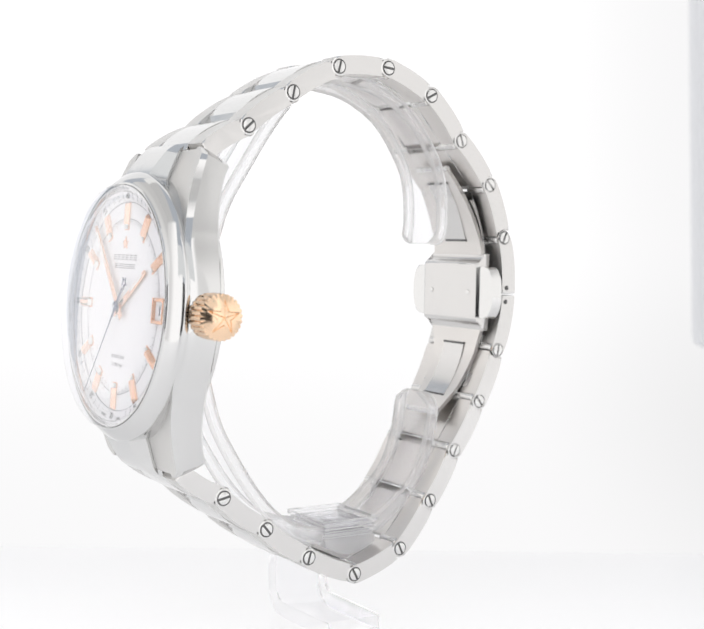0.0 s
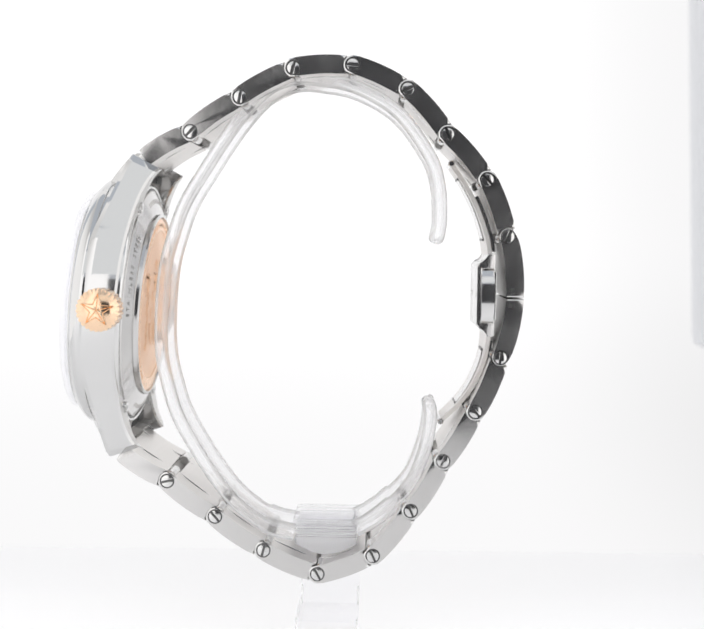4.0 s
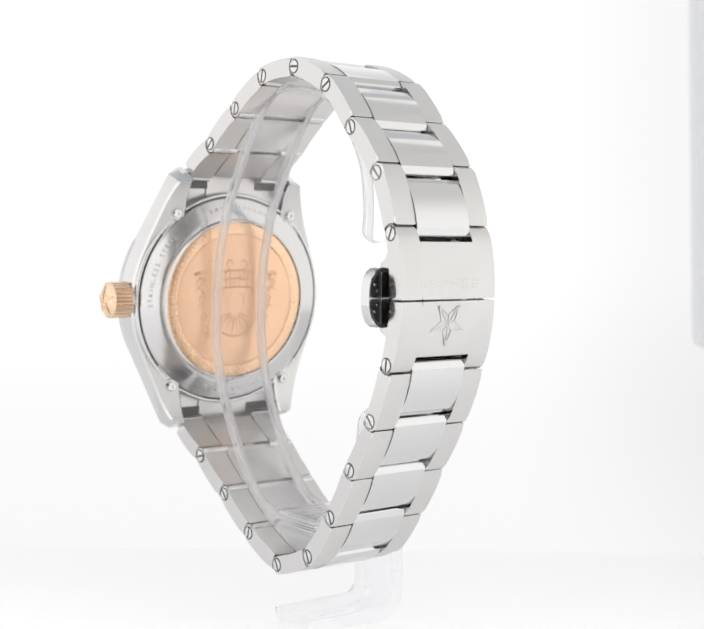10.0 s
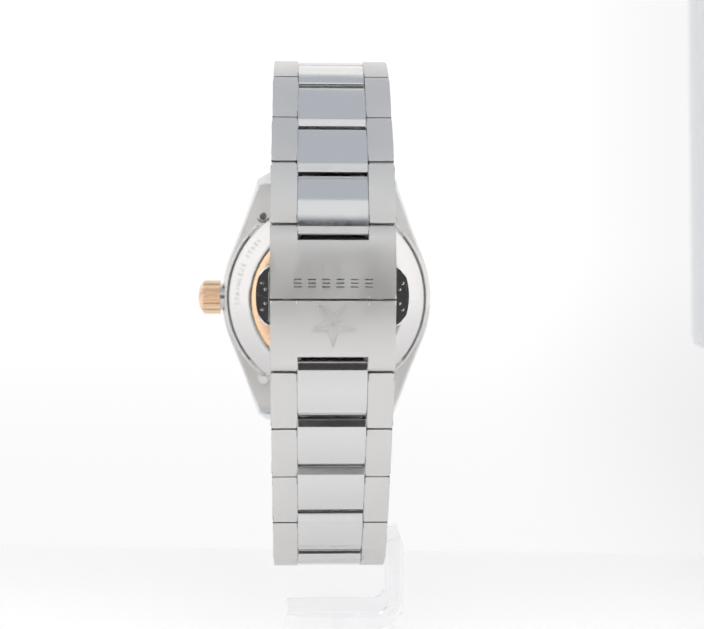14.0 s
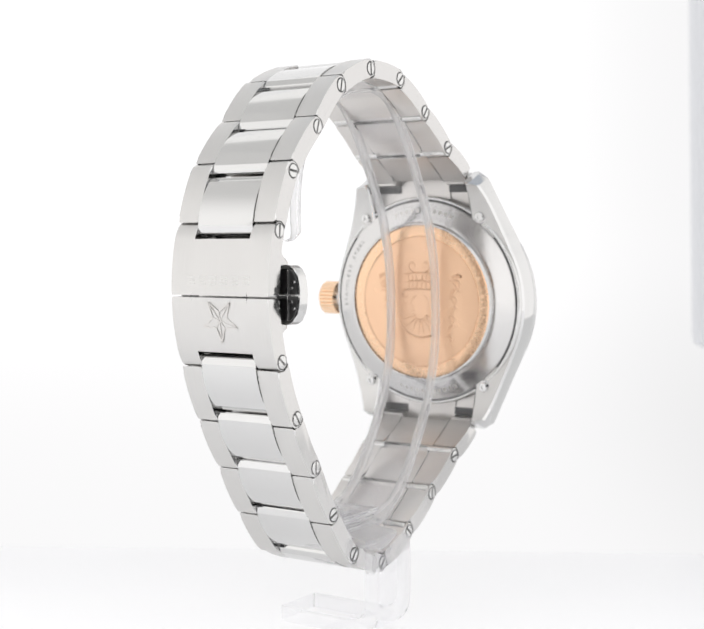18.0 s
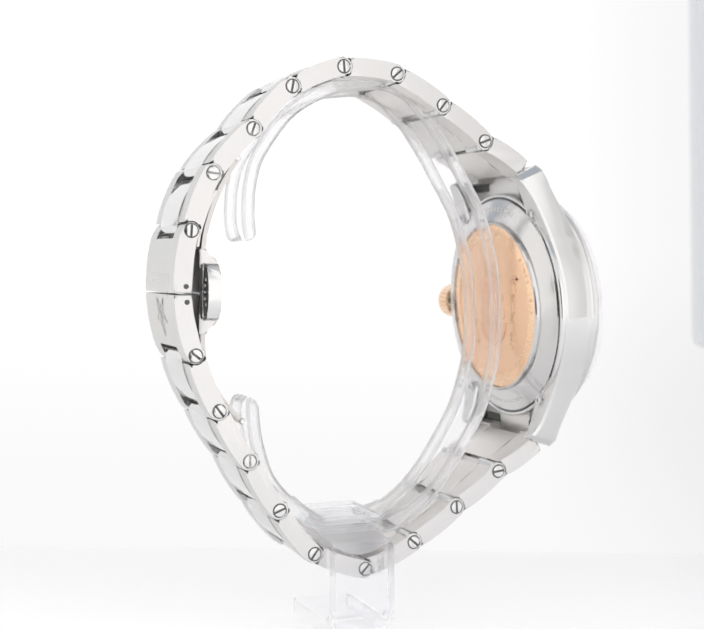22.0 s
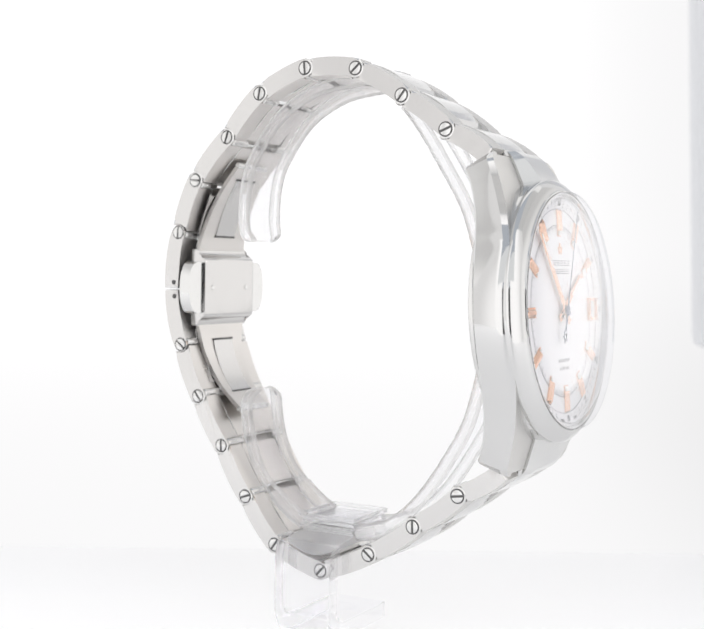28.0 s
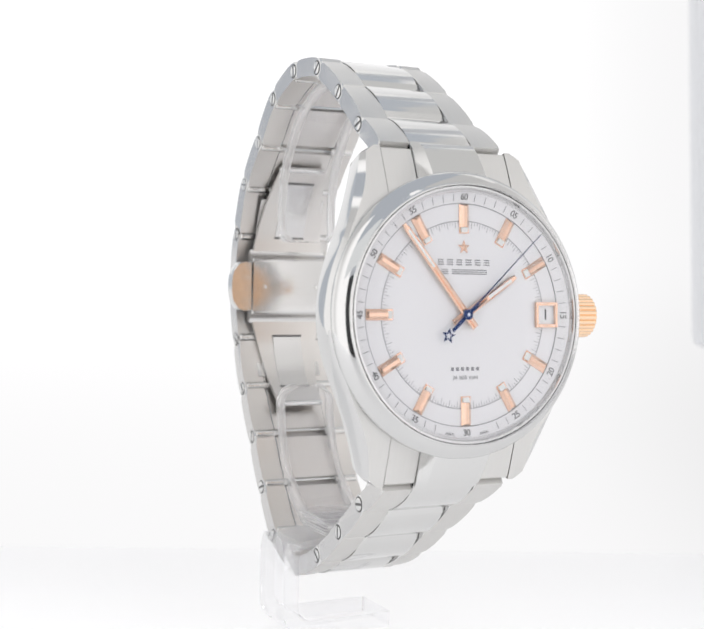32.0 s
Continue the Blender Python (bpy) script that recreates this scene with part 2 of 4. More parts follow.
def strap(bm, path, x0, x1, thick, rim, round_start=0.0, round_end=0.0, root_start=0.0, root_end=0.0, panel=0.62):
    """A bent strip, thinner between beaded rims, and, where asked, rounded ends; slot 1: the cut sides, slot 2: the rims."""
    pts = [Vector(p) for p in path]
    run = [0.0]
    for a, b in zip(pts, pts[1:]):
        run.append(run[-1] + (b - a).length)
    xc, hw, rings = (x0 + x1) / 2, (x1 - x0) / 2, []
    for i, p in enumerate(pts):
        d = (pts[min(i + 1, len(pts) - 1)] - pts[max(i - 1, 0)]).normalized()
        nrm = Vector((-d.y, d.x))
        w, th = hw, thick / 2
        if run[i] < root_start or run[-1] - run[i] < root_end:      # a thicker root where it leaves the block
            th += 0.035
        for r, dist in ((round_start, run[i]), (round_end, run[-1] - run[i])):
            if r and dist < r:
                w = min(w, hw - r + math.sqrt(max(r * r - (r - dist) ** 2, 0)))
                q = min(dist / (thick * 0.5), 1.0)
                th = min(th, thick / 2 * (0.35 + 0.65 * math.sqrt(max(1 - (1 - q) ** 2, 0))))
        bead = min(0.085, 0.45 * w)
        k = min(rim, th)
        arc = [math.pi / 2 * q / 4 for q in range(5)]
        outer = [(w - k + k * math.sin(q), th - k + k * math.cos(q)) for q in arc]
        quarter = [(w - bead - 0.02, th * panel), (w - bead, th - 0.3 * th * (1 - panel)), (w - bead + 0.02, th)] + outer
        sec = quarter + [(x, -y) for x, y in quarter[::-1]]
        sec += [(-x, y) for x, y in sec[::-1]]
        rings.append([bm.verts.new((xc + a, p.x + nrm.x * b, p.y + nrm.y * b)) for a, b in sec])
    m = len(rings[0])
    for a, b in zip(rings, rings[1:]):
        for i in range(m):
            f = bm.faces.new((a[i], a[(i + 1) % m], b[(i + 1) % m], b[i]))
            f.material_index = {7: 1, 15: 0, 23: 1, 31: 0}.get(i, 2)
    for r in (rings[0], rings[-1]):
        bm.faces.new(r).material_index = 1
    return bm


def smooth_path(pts, steps=6):
    """A Catmull-Rom curve through the points."""
    p = [Vector(q) for q in pts]
    p = [2 * p[0] - p[1]] + p + [2 * p[-1] - p[-2]]
    out = []
    for i in range(1, len(p) - 2):
        for k in range(steps):
            s = k / steps
            a, b, c, d = p[i - 1:i + 3]
            out.append(0.5 * (2 * b + (c - a) * s + (2 * a - 5 * b + 4 * c - d) * s * s + (3 * b - a - 3 * c + d) * s ** 3))
    out.append(p[-2])
    return [tuple(q) for q in out]


def star_points(r, inner=0.4, turn=0.0, n=5):
    out = []
    for i in range(2 * n):
        a = math.pi / 2 + turn + math.pi * i / n
        rr = r if i % 2 == 0 else r * inner
        out.append((rr * math.cos(a), rr * math.sin(a)))
    return out


def lettering(name, text, size, mat, parent, m, depth=0.004, spacing=1.0):
    """Words in the built-in font as a mesh; m: pose in centimetres, the text lies in its x-y plane."""
    cu = bpy.data.curves.new(name, "FONT")
    cu.body, cu.size, cu.align_x, cu.align_y, cu.extrude, cu.space_character = text, size, "CENTER", "CENTER", depth, spacing
    cu.resolution_u = 3
    tmp = bpy.data.objects.new(name, cu)
    scene.collection.objects.link(tmp)
    dg = bpy.context.evaluated_depsgraph_get()
    me = bpy.data.meshes.new_from_object(tmp.evaluated_get(dg))
    bpy.data.objects.remove(tmp)
    bpy.data.curves.remove(cu)
    me.name = name
    me.transform(Matrix.Scale(CM, 4) @ m)
    me.materials.clear()
    me.materials.append(mat)
    ob = new(name, me)
    ob.parent = parent
    return ob


# ---- the light tent ----
def build_tent():
    bm = bmesh.new()
    prism(bm, [(-22, -2), (-22, 0), (5.05, 0), (5.05, -2)], -45, 45, "x")
    tagged(finish("floor", bm, TABLE), "glossy white table with added glow under the watch stand", "floor", kind="structure")
    bm = bmesh.new()
    sweep = [(5.1, -2.0), (9.0, -1.95), (14.0, -1.7), (20.0, -1.0), (26.0, 0.4), (31.0, 2.8), (34.0, 6.0), (35.3, 11.0), (35.6, 18.0), (35.6, 50.0)]
    ribbon(bm, smooth_path(sweep, 6), -33, 45, 0.2)
    tagged(finish("backdrop", bm, GLOW_BACK), "bright white paper sweep with painted glow behind the table", "backdrop", kind="structure")
    # Sides, ceiling and front: unseen glowing panels added to shape the steel's reflections.
    for side, nm in ((-1, "wall_left"), (1, "wall_right")):
        bm = bmesh.new()
        box(bm, side * 36 - 0.5, side * 36 + 0.5, -19, 26 if side < 0 else 35, -2, 50)
        tagged(finish(nm, bm, GLOW_SIDE), "unseen white glowing side added to the light tent", "wall", kind="structure")
    bm = bmesh.new()
    for a, b, c, d, slot in ((-37, 37, 22, 35, 0), (-37, -18, -19, 22, 1), (20, 37, -19, 22, 1)):
        box(bm, a, b, c, d, 50, 51, 0.0, slot)
    tagged(finish("ceiling", bm, [GLOW_TOP, GLOW_TOP_SIDE]), "unseen white glowing panels added over the light tent", "ceiling", kind="structure")
    bm = bmesh.new()
    for a, b, c, d, slot in ((-37, -4.8, 0, 14, 0), (6.2, 37, 0, 14, 0), (-37, -11.5, 14, 50, 0), (12.5, 37, 14, 50, 0), (-11.5, 12.5, 14, 25, 1)):
        box(bm, a, b, -19.6, -19.2, c, d, 0.0, slot)
    tagged(finish("wall_front", bm, [GLOW_FRONT, GLOW_FRONT_TOP]), "unseen white glowing front added to the tent, parted for the lens", "wall", kind="structure")
    # Unseen black panel, added so facing steel mirrors something dark.
    bm = bmesh.new()
    box(bm, -9, 9, -26, -25.5, -14, 15)
    tagged(finish("wall_back", bm, DARK_PANEL), "unseen black panel added behind the camera for dark reflections", "wall", kind="structure")
    # Unseen grey wall, added to grey the steel's upper reflections.
    bm = bmesh.new()
    box(bm, -60, 60, -61, -60, -40, 75)
    tagged(finish("wall_room", bm, GREY_BOARD), "unseen grey wall added behind the camera for reflections", "wall", kind="structure")
    bm = bmesh.new()
    prism(bm, [(11.74, 3.5), (11.82, 3.25), (12.07, 3.15), (18, 3.15), (15.4, 48), (10.1, 48)], 20, 21, "y", 0.2)
    tagged(finish("side_board", bm, SIDE_BOARD), "light grey upright board hanging beside the backdrop", "board", kind="structure")


build_tent()

# ---- the watch ----
watch = new("wristwatch")
tagged(watch, "steel wristwatch, silvered dial, rose gold hands, on a clear stand", "wristwatch")
PIV_TOP = [(-3.02, 7.38), (-2.265, 7.833), (-1.503, 8.376), (-0.687, 8.831), (0.228, 8.886), (1.08, 8.526), (1.708, 7.843), (2.332, 7.15), (2.668, 6.282)]
PIV_BOT = [(-3.36, 2.86), (-2.596, 2.381), (-1.843, 1.823), (-1.077, 1.296), (-0.222, 0.93), (0.647, 1.237), (1.234, 1.963), (1.726, 2.758), (2.215, 3.546), (2.59, 4.397)]
HALF_TOP = [0.985, 0.935, 0.905, 0.89, 0.888, 0.887, 0.886, 0.886, 0.886]
HALF_BOT = [0.985, 0.945, 0.905, 0.893, 0.89, 0.889, 0.888, 0.887, 0.887, 0.887]
MID = Vector((-0.4, 5.0))
CORE = 0.5


def frame_of(p, q):
    p, q = Vector(p), Vector(q)
    t = (q - p).normalized()
    n = Vector((-t.y, t.x))
    if n.dot((p + q) / 2 - MID) < 0:
        n = -n
    return p, t, n, (q - p).length


def side_outline(L, lobe=True, bulge=0.034):
    out = []
    ro, ri, rn = 0.146, -0.13, 0.170
    s0 = -0.06 if lobe else 0.05
    s1 = L - 0.078
    for k in range(9):
        f = k / 8
        out.append((s0 + (s1 - s0) * f, ro + bulge * math.sin(math.pi * f) ** 0.8))
    for k in range(1, 6):
        a = math.radians(120 + (232 - 120) * k / 6)
        out.append((L + rn * math.cos(a), rn * math.sin(a)))
    for k in range(7):
        f = 1 - k / 6
        out.append((s0 + (s1 - s0) * f, ri - 0.008 + 0.030 * math.sin(math.pi * f)))
    if lobe:
        for k in range(1, 6):
            a = math.radians(238 - (238 - 112) * k / 6)
            out.append((0.15 * math.cos(a), 0.15 * math.sin(a)))
    return out


def core_outline(L, s0=0.10, s1=0.06, hi=0.122, bulge=0.072):
    out = [(s0, -0.02), (s0, 0.07)]
    for k in range(11):
        f = k / 10
        end = min(f, 1 - f) / 0.1
        drop = 0.0 if end >= 1 else -0.035 * (1 - end) ** 2
        out.append((s0 + 0.01 + (L + s1 - s0 - 0.02) * f, hi + drop + bulge * math.sin(math.pi * f)))
    out += [(L + s1, 0.07), (L + s1, 0.0), (L - 0.07, -0.06), (L - 0.09, -0.118), (0.08, -0.122), (0.08, -0.05)]
    return out


def place(outline, fr):
    p, t, n, L = fr
    return [tuple(p + t * s + n * h) for s, h in outline]


def add_screw(parent, piv, half, side, turn):
    bm = bmesh.new()
    r = 0.094
    # Dark disc under the head paints the shade in its slot and rim.
    lathe(bm, [(0, 0.0), (0.116, 0.0), (0.116, 0.004), (0, 0.004)], 28, mat=1)
    for sgn in (-1, 1):
        poly = []
        a0 = math.asin(0.018 / r)
        for k in range(15):
            a = a0 + (math.pi - 2 * a0) * k / 14
            poly.append((r * math.cos(a), sgn * r * math.sin(a)))
        prism(bm, poly, 0.004, 0.014, "z", 0.003)
    m = Matrix.Translation((X0 + side * half, piv[0], piv[1])) @ Matrix.Rotation(math.pi / 2 * side, 4, "Y") @ Matrix.Rotation(turn, 4, "Z")
    return part("screw", bm, [POLISHED, RECESS_SHADE], parent, "slotted steel screw head", 30, m)


rng = random.Random(5)


def sort_faces(bm, fr):
    """Material slots of a link: 0 its outside, 1 its flanks, 2 its inside."""
    bmesh.ops.recalc_face_normals(bm, faces=bm.faces)
    bm.normal_update()
    n = Vector((0, fr[2].x, fr[2].y))
    for f in bm.faces:
        ax = abs(f.normal.x)
        f.material_index = 1 if ax > 0.97 else (3 if ax > 0.2 else (2 if f.normal.dot(n) < -0.5 else 0))



def build_links(pivs, halves):
    for k in range(len(pivs) - 1):
        fr = frame_of(pivs[k], pivs[k + 1])
        w0, w1 = halves[k], halves[k + 1]
        first = k == 0
        bm = bmesh.new()
        prism(bm, place(core_outline(fr[3], 0.10 if not first else 0.0, 0.07), fr), X0 - CORE, X0 + CORE, "x", 0.007)
        sort_faces(bm, fr)
        link = part("link", bm, [POLISHED, POLISHED, INNER_STEEL, POLISHED], watch, "polished centre piece of a bracelet link", 15)
        for side in (-1, 1):
            bm = bmesh.new()
            ol = place(side_outline(fr[3], lobe=not first), fr)
            prism(bm, ol, X0 + side * (CORE + 0.008), X0 + side * w0, "x", 0.026)
            p, t, n, L = fr
            for v in bm.verts:      # taper towards the clasp
                d = (v.co.x - X0) * side
                if d > w0 - 0.05:
                    s = (Vector((v.co.y, v.co.z)) - p).dot(t) / L
                    v.co.x += side * (w1 - w0) * min(max(s, 0), 1)
            sort_faces(bm, fr)
            piece = part("side_piece", bm, [BRUSHED, SIDE_STEEL, INNER_STEEL, POLISHED], link, "brushed outer piece of a bracelet link", 15)
            if not first:
                add_screw(link, pivs[k], w0 - 0.004, side, rng.uniform(0, math.pi))
        at = Vector(pivs[k + 1]) - fr[2] * 0.098
        for side in (-1, 1):        # hinge tubes at the joint, showing on the inner side
            bm = bmesh.new()
            lathe(bm, [(0, CORE - 0.05), (0.07, CORE - 0.05), (0.07, w1 - 0.05), (0.055, w1 - 0.03), (0, w1 - 0.03)], 20)
            part("hinge_tube", bm, INNER_TUBE, link, "round steel hinge tube", 30, Matrix.Translation((X0, at.x, at.y)) @ Matrix.Rotation(side * math.pi / 2, 4, "Y"))


build_links(PIV_TOP, HALF_TOP)
build_links(PIV_BOT, HALF_BOT)


def build_clasp_half(piv, outer, inner, half, cut):
    """A folding clasp cover: outer and inner edge from the screw's end to the gap in the middle, as (y, z)."""
    p = Vector(piv)
    fr = frame_of(piv, outer[-1])
    top = smooth_path(outer, 4)
    low = smooth_path(inner, 3)
    a0 = math.atan2(inner[-1][1] - p.y, inner[-1][0] - p.x)
    a1 = math.atan2(outer[0][1] - p.y, outer[0][0] - p.x)
    away = math.atan2(p.y - outer[-1][1], p.x - outer[-1][0])
    while a0 - away > math.pi:
        a0 -= 2 * math.pi
    while away - a0 > math.pi:
        a0 += 2 * math.pi
    while a1 - away > math.pi:
        a1 -= 2 * math.pi
    while away - a1 > math.pi:
        a1 += 2 * math.pi
    lobe = [(p.x + 0.13 * math.cos(a0 + (a1 - a0) * k / 7), p.y + 0.13 * math.sin(a0 + (a1 - a0) * k / 7)) for k in range(1, 7)]
    bm = bmesh.new()
    for side in (-1, 1):
        prism(bm, top + low + lobe, X0 + side * (CORE + 0.003), X0 + side * half, "x", 0.020)
    up = outer[0][1] > outer[-1][1]
    inside = lambda q: q[1] < cut if up else q[1] > cut
    t_in, l_in = [q for q in top if inside(q)], [q for q in low if inside(q)]
    mid = [(t_in[0][0] - 0.01, cut)] + t_in + l_in + [(l_in[-1][0], cut)]
    prism(bm, mid, X0 - CORE - 0.003, X0 + CORE + 0.003, "x")
    bm.normal_update()
    for f in bm.faces:
        ax = abs(f.normal.x)
        f.material_index = 1 if ax > 0.97 else (2 if ax > 0.2 else 0)
    clasp = part("clasp_cover", bm, [BRUSHED, SIDE_STEEL, POLISHED], watch, "brushed steel clasp cover plate", 15)
    for side in (-1, 1):
        add_screw(clasp, piv, half - 0.004, side, rng.uniform(0, math.pi))
        bm = bmesh.new()
        # Small dark disc paints the shade of a pinhole.
        lathe(bm, [(0, 0), (0.04, 0), (0.04, 0.004), (0.024, 0.004), (0.024, 0.008), (0, 0.008)], 20)
        q = (2.745, 5.44) if up else (2.73, 5.205)
        part("pin", bm, RECESS_SHADE, clasp, "", 30, Matrix.Translation((X0 + side * half, *q)) @ Matrix.Rotation(math.pi / 2 * side, 4, "Y"))
    return clasp


clasp_top = build_clasp_half((2.668, 6.282), [(2.755, 6.37), (2.835, 6.22), (2.885, 6.02), (2.918, 5.78), (2.932, 5.55), (2.935, 5.342)],
                             [(2.66, 5.342), (2.645, 5.6), (2.62, 5.9), (2.58, 6.12), (2.55, 6.22)], 0.887, 6.165)
clasp_bot = build_clasp_half((2.59, 4.397), [(2.675, 4.30), (2.77, 4.47), (2.85, 4.73), (2.905, 5.02), (2.935, 5.312)],
                             [(2.66, 5.312), (2.63, 5.05), (2.57, 4.78), (2.50, 4.52), (2.468, 4.44)], 0.887, 4.508)


def on_clasp(y, z, slope, flip):
    """A pose on the clasp's outer face, upright as seen from behind, or upside down; slope: degrees."""
    return Matrix.Translation((X0, y, z)) @ Matrix.Rotation(radians(slope), 4, "X") @ Matrix.Rotation(math.pi, 4, "Z") @ Matrix.Rotation(math.pi / 2, 4, "X") @ Matrix.Rotation(math.pi if flip else 0, 4, "Z")


# engraved bars for the maker's mark, and a five-pointed star
bm = bmesh.new()
for i in range(6):
    x = -0.50 + i * 0.2
    for y in (-0.052, 0.0, 0.052):
        box(bm, x - 0.055, x + 0.055, y - 0.007, y + 0.007, -0.003, 0.002)
part("engraving", bm, SIDE_STEEL, clasp_top, "engraved maker's mark", 0, on_clasp(2.933, 5.56, 2, True))
bm = bmesh.new()
ring = star_points(0.33, 0.40)
for i in range(10):
    a, b = Vector((*ring[i], 0)), Vector((*ring[(i + 1) % 10], 0))
    for q0, q1, w in ((a, b, 0.010), (a, Vector((0, 0, 0)), 0.007)):
        d = (q1 - q0).normalized()
        nn = Vector((-d.y, d.x, 0)) * w
        vs = [bm.verts.new(q0 - nn), bm.verts.new(q1 - nn), bm.verts.new(q1 + nn), bm.verts.new(q0 + nn)]
        top = [bm.verts.new(v.co + Vector((0, 0, 0.004))) for v in vs]
        bm.faces.new(top)
        for j in range(4):
            bm.faces.new((vs[j], vs[(j + 1) % 4], top[(j + 1) % 4], top[j]))
part("engraved_star", bm, INNER_STEEL, clasp_bot, "engraved five-pointed star", 0, on_clasp(2.902, 4.98, -9, True))

# folding blades inside the clasp
TOP_BLADE = smooth_path([(1.80, 7.42), (2.0, 7.12), (2.2, 6.75), (2.36, 6.3), (2.42, 5.98)], 5)
BOT_BLADE = smooth_path([(2.42, 4.72), (2.36, 4.3), (2.18, 3.88), (1.98, 3.6), (1.70, 3.32)], 5)


def build_blade(path, a, b, name):
    """A tapering blade with a sunk window; a and b: half widths at the ends of the path."""
    bm = bmesh.new()
    n = len(path)
    ribbon(bm, path, -1, 1, 0.07)
    y0, z0, z1 = path[0][0], path[0][1], path[-1][1]
    for v in bm.verts:
        f = (v.co.z - z0) / (z1 - z0)
        v.co.x = X0 + v.co.x * (a + (b - a) * min(max(f, 0), 1) ** 0.8)
    return part(name, bm, INNER_STEEL, watch, "curved steel blade of the folding clasp", 40)


for path in (TOP_BLADE, BOT_BLADE):
    shift = [(y + 0.075, z) for y, z in (path[8:-1] if path is TOP_BLADE else path[1:-8])]
    bm = bmesh.new()
    ribbon(bm, shift, X0 - 0.60, X0 + 0.60, 0.035)
    part("clasp_blade", bm, SIDE_STEEL, watch, "thin inner blade of the folding clasp", 30)
blade_a = build_blade(TOP_BLADE, 0.40, 0.66, "clasp_blade")
blade_b = build_blade(BOT_BLADE, 0.66, 0.40, "clasp_blade")
for blade, path in ((blade_a, TOP_BLADE), (blade_b, BOT_BLADE)):
    n = len(path)
    sub = path[4:n - 4] if path is TOP_BLADE else path[3:n - 5]
    pts = [(y - 0.045, z) for y, z in sub]
    bm = bmesh.new()
    ribbon(bm, pts, X0 - 0.27, X0 + 0.27, 0.012)
    part("window", bm, SIDE_STEEL, blade, "recessed polished window of the blade")
    # Dark bars paint the shade at both ends of the window.
    bm = bmesh.new()
    for e in (0, -1):
        y, z = pts[e]
        box(bm, X0 - 0.28, X0 + 0.28, y - 0.012, y + 0.01, z - 0.018, z + 0.018)
    part("slot", bm, RECESS_SHADE, blade, "dark bar painted as slot shade at the window's end", 0)
    y, z = path[0] if path is TOP_BLADE else path[-1]
    bm = bmesh.new()
    lathe(bm, [(0, -0.43), (0.035, -0.43), (0.05, -0.41), (0.05, 0.41), (0.035, 0.43), (0, 0.43)], 20)
    part("hinge_pin", bm, POLISHED, blade, "round steel hinge pin", 30, Matrix.Translation((X0, y, z)) @ Matrix.Rotation(math.pi / 2, 4, "Y"))
bm = bmesh.new()
half_box = [(2.22, 5.80), (2.225, 5.842), (2.25, 5.868), (2.32, 5.885), (2.362, 5.91), (2.382, 5.955), (2.386, 6.01), (2.50, 6.01)]
prism(bm, half_box + [(y, 10.72 - z) for y, z in half_box[::-1]], X0 - 0.72, X0 + 0.72, "x", 0.02)
centre = part("clasp_centre", bm, SIDE_STEEL, watch, "flat steel centre box of the folding clasp", 40)
bm = bmesh.new()
for sx in (-0.5, 0.5):
    lathe(bm, [(0, 0.0), (0.04, 0.0), (0.035, 0.012), (0, 0.016)], 16)
    for v in bm.verts:
        if v.tag is False:
            v.co.x += X0 + sx
            v.tag = True
part("rivet", bm, POLISHED, centre, "", 30, Matrix.Translation((0, 2.22, 5.36)) @ Matrix.Rotation(math.pi / 2, 4, "X"))
for side in (-1, 1):
    bm = bmesh.new()
    arc = [radians(-90 + 180 * k / 14) for k in range(15)]
    cap = lambda f: [(0.70, 5.36 - 0.43 * f)] + [(0.86 + 0.245 * f * math.cos(a) ** 0.7 if math.cos(a) > 1e-6 else 0.86, 5.36 + 0.435 * f * math.sin(a)) for a in arc] + [(0.70, 5.36 + 0.43 * f)]
    out = cap(1.0)
    prism(bm, [(X0 + side * x, z) for x, z in out], 2.26, 2.46, "y", 0.02)
    pusher = part("pusher", bm, POLISHED, watch, "rounded steel release button of the clasp", 15)
    # Flat dark plates paint the shade inside the button.
    bm = bmesh.new()
    inn = [q for q in cap(0.86) if q[1] < 5.345] + [(1.065, 5.345), (0.70, 5.345)]
    prism(bm, [(X0 + side * x, z) for x, z in inn], 2.462, 2.475, "y")
    prism(bm, [(X0 + side * x, 10.72 - z) for x, z in inn], 2.462, 2.475, "y")
    part("hollow_shade", bm, RECESS_SHADE, pusher, "dark plates painted as shade inside the button", 0)
    bm = bmesh.new()
    box(bm, X0 + side * 0.905, X0 + side * 0.918, 2.475, 2.50, 4.99, 5.73, 0.003)
    part("rib", bm, POLISHED, pusher, "thin steel rib inside the button", 30)
    for dx, dz in ((0.965, 0.10), (0.965, -0.10), (1.01, 0.19), (1.01, -0.19)):
        bm = bmesh.new()
        lathe(bm, [(0, 0), (0.026, 0), (0.022, 0.012), (0, 0.016)], 16)
        part("rivet", bm, POLISHED, pusher, "small steel rivet", 30, Matrix.Translation((X0 + side * dx, 2.475, 5.36 + dz)) @ Matrix.Rotation(-math.pi / 2, 4, "X"))

# ---- the case, in its own frame: x towards three o'clock, y towards twelve, z out of the dial ----
UP, OUT = Vector((0, 0.0729, 0.9973)), Vector((0, -0.9973, 0.0729))
CASE = Matrix((Vector((1, 0, 0)), UP, OUT)).transposed().to_4x4()
CASE.translation = (X0 - 0.01, -3.874, 5.167)


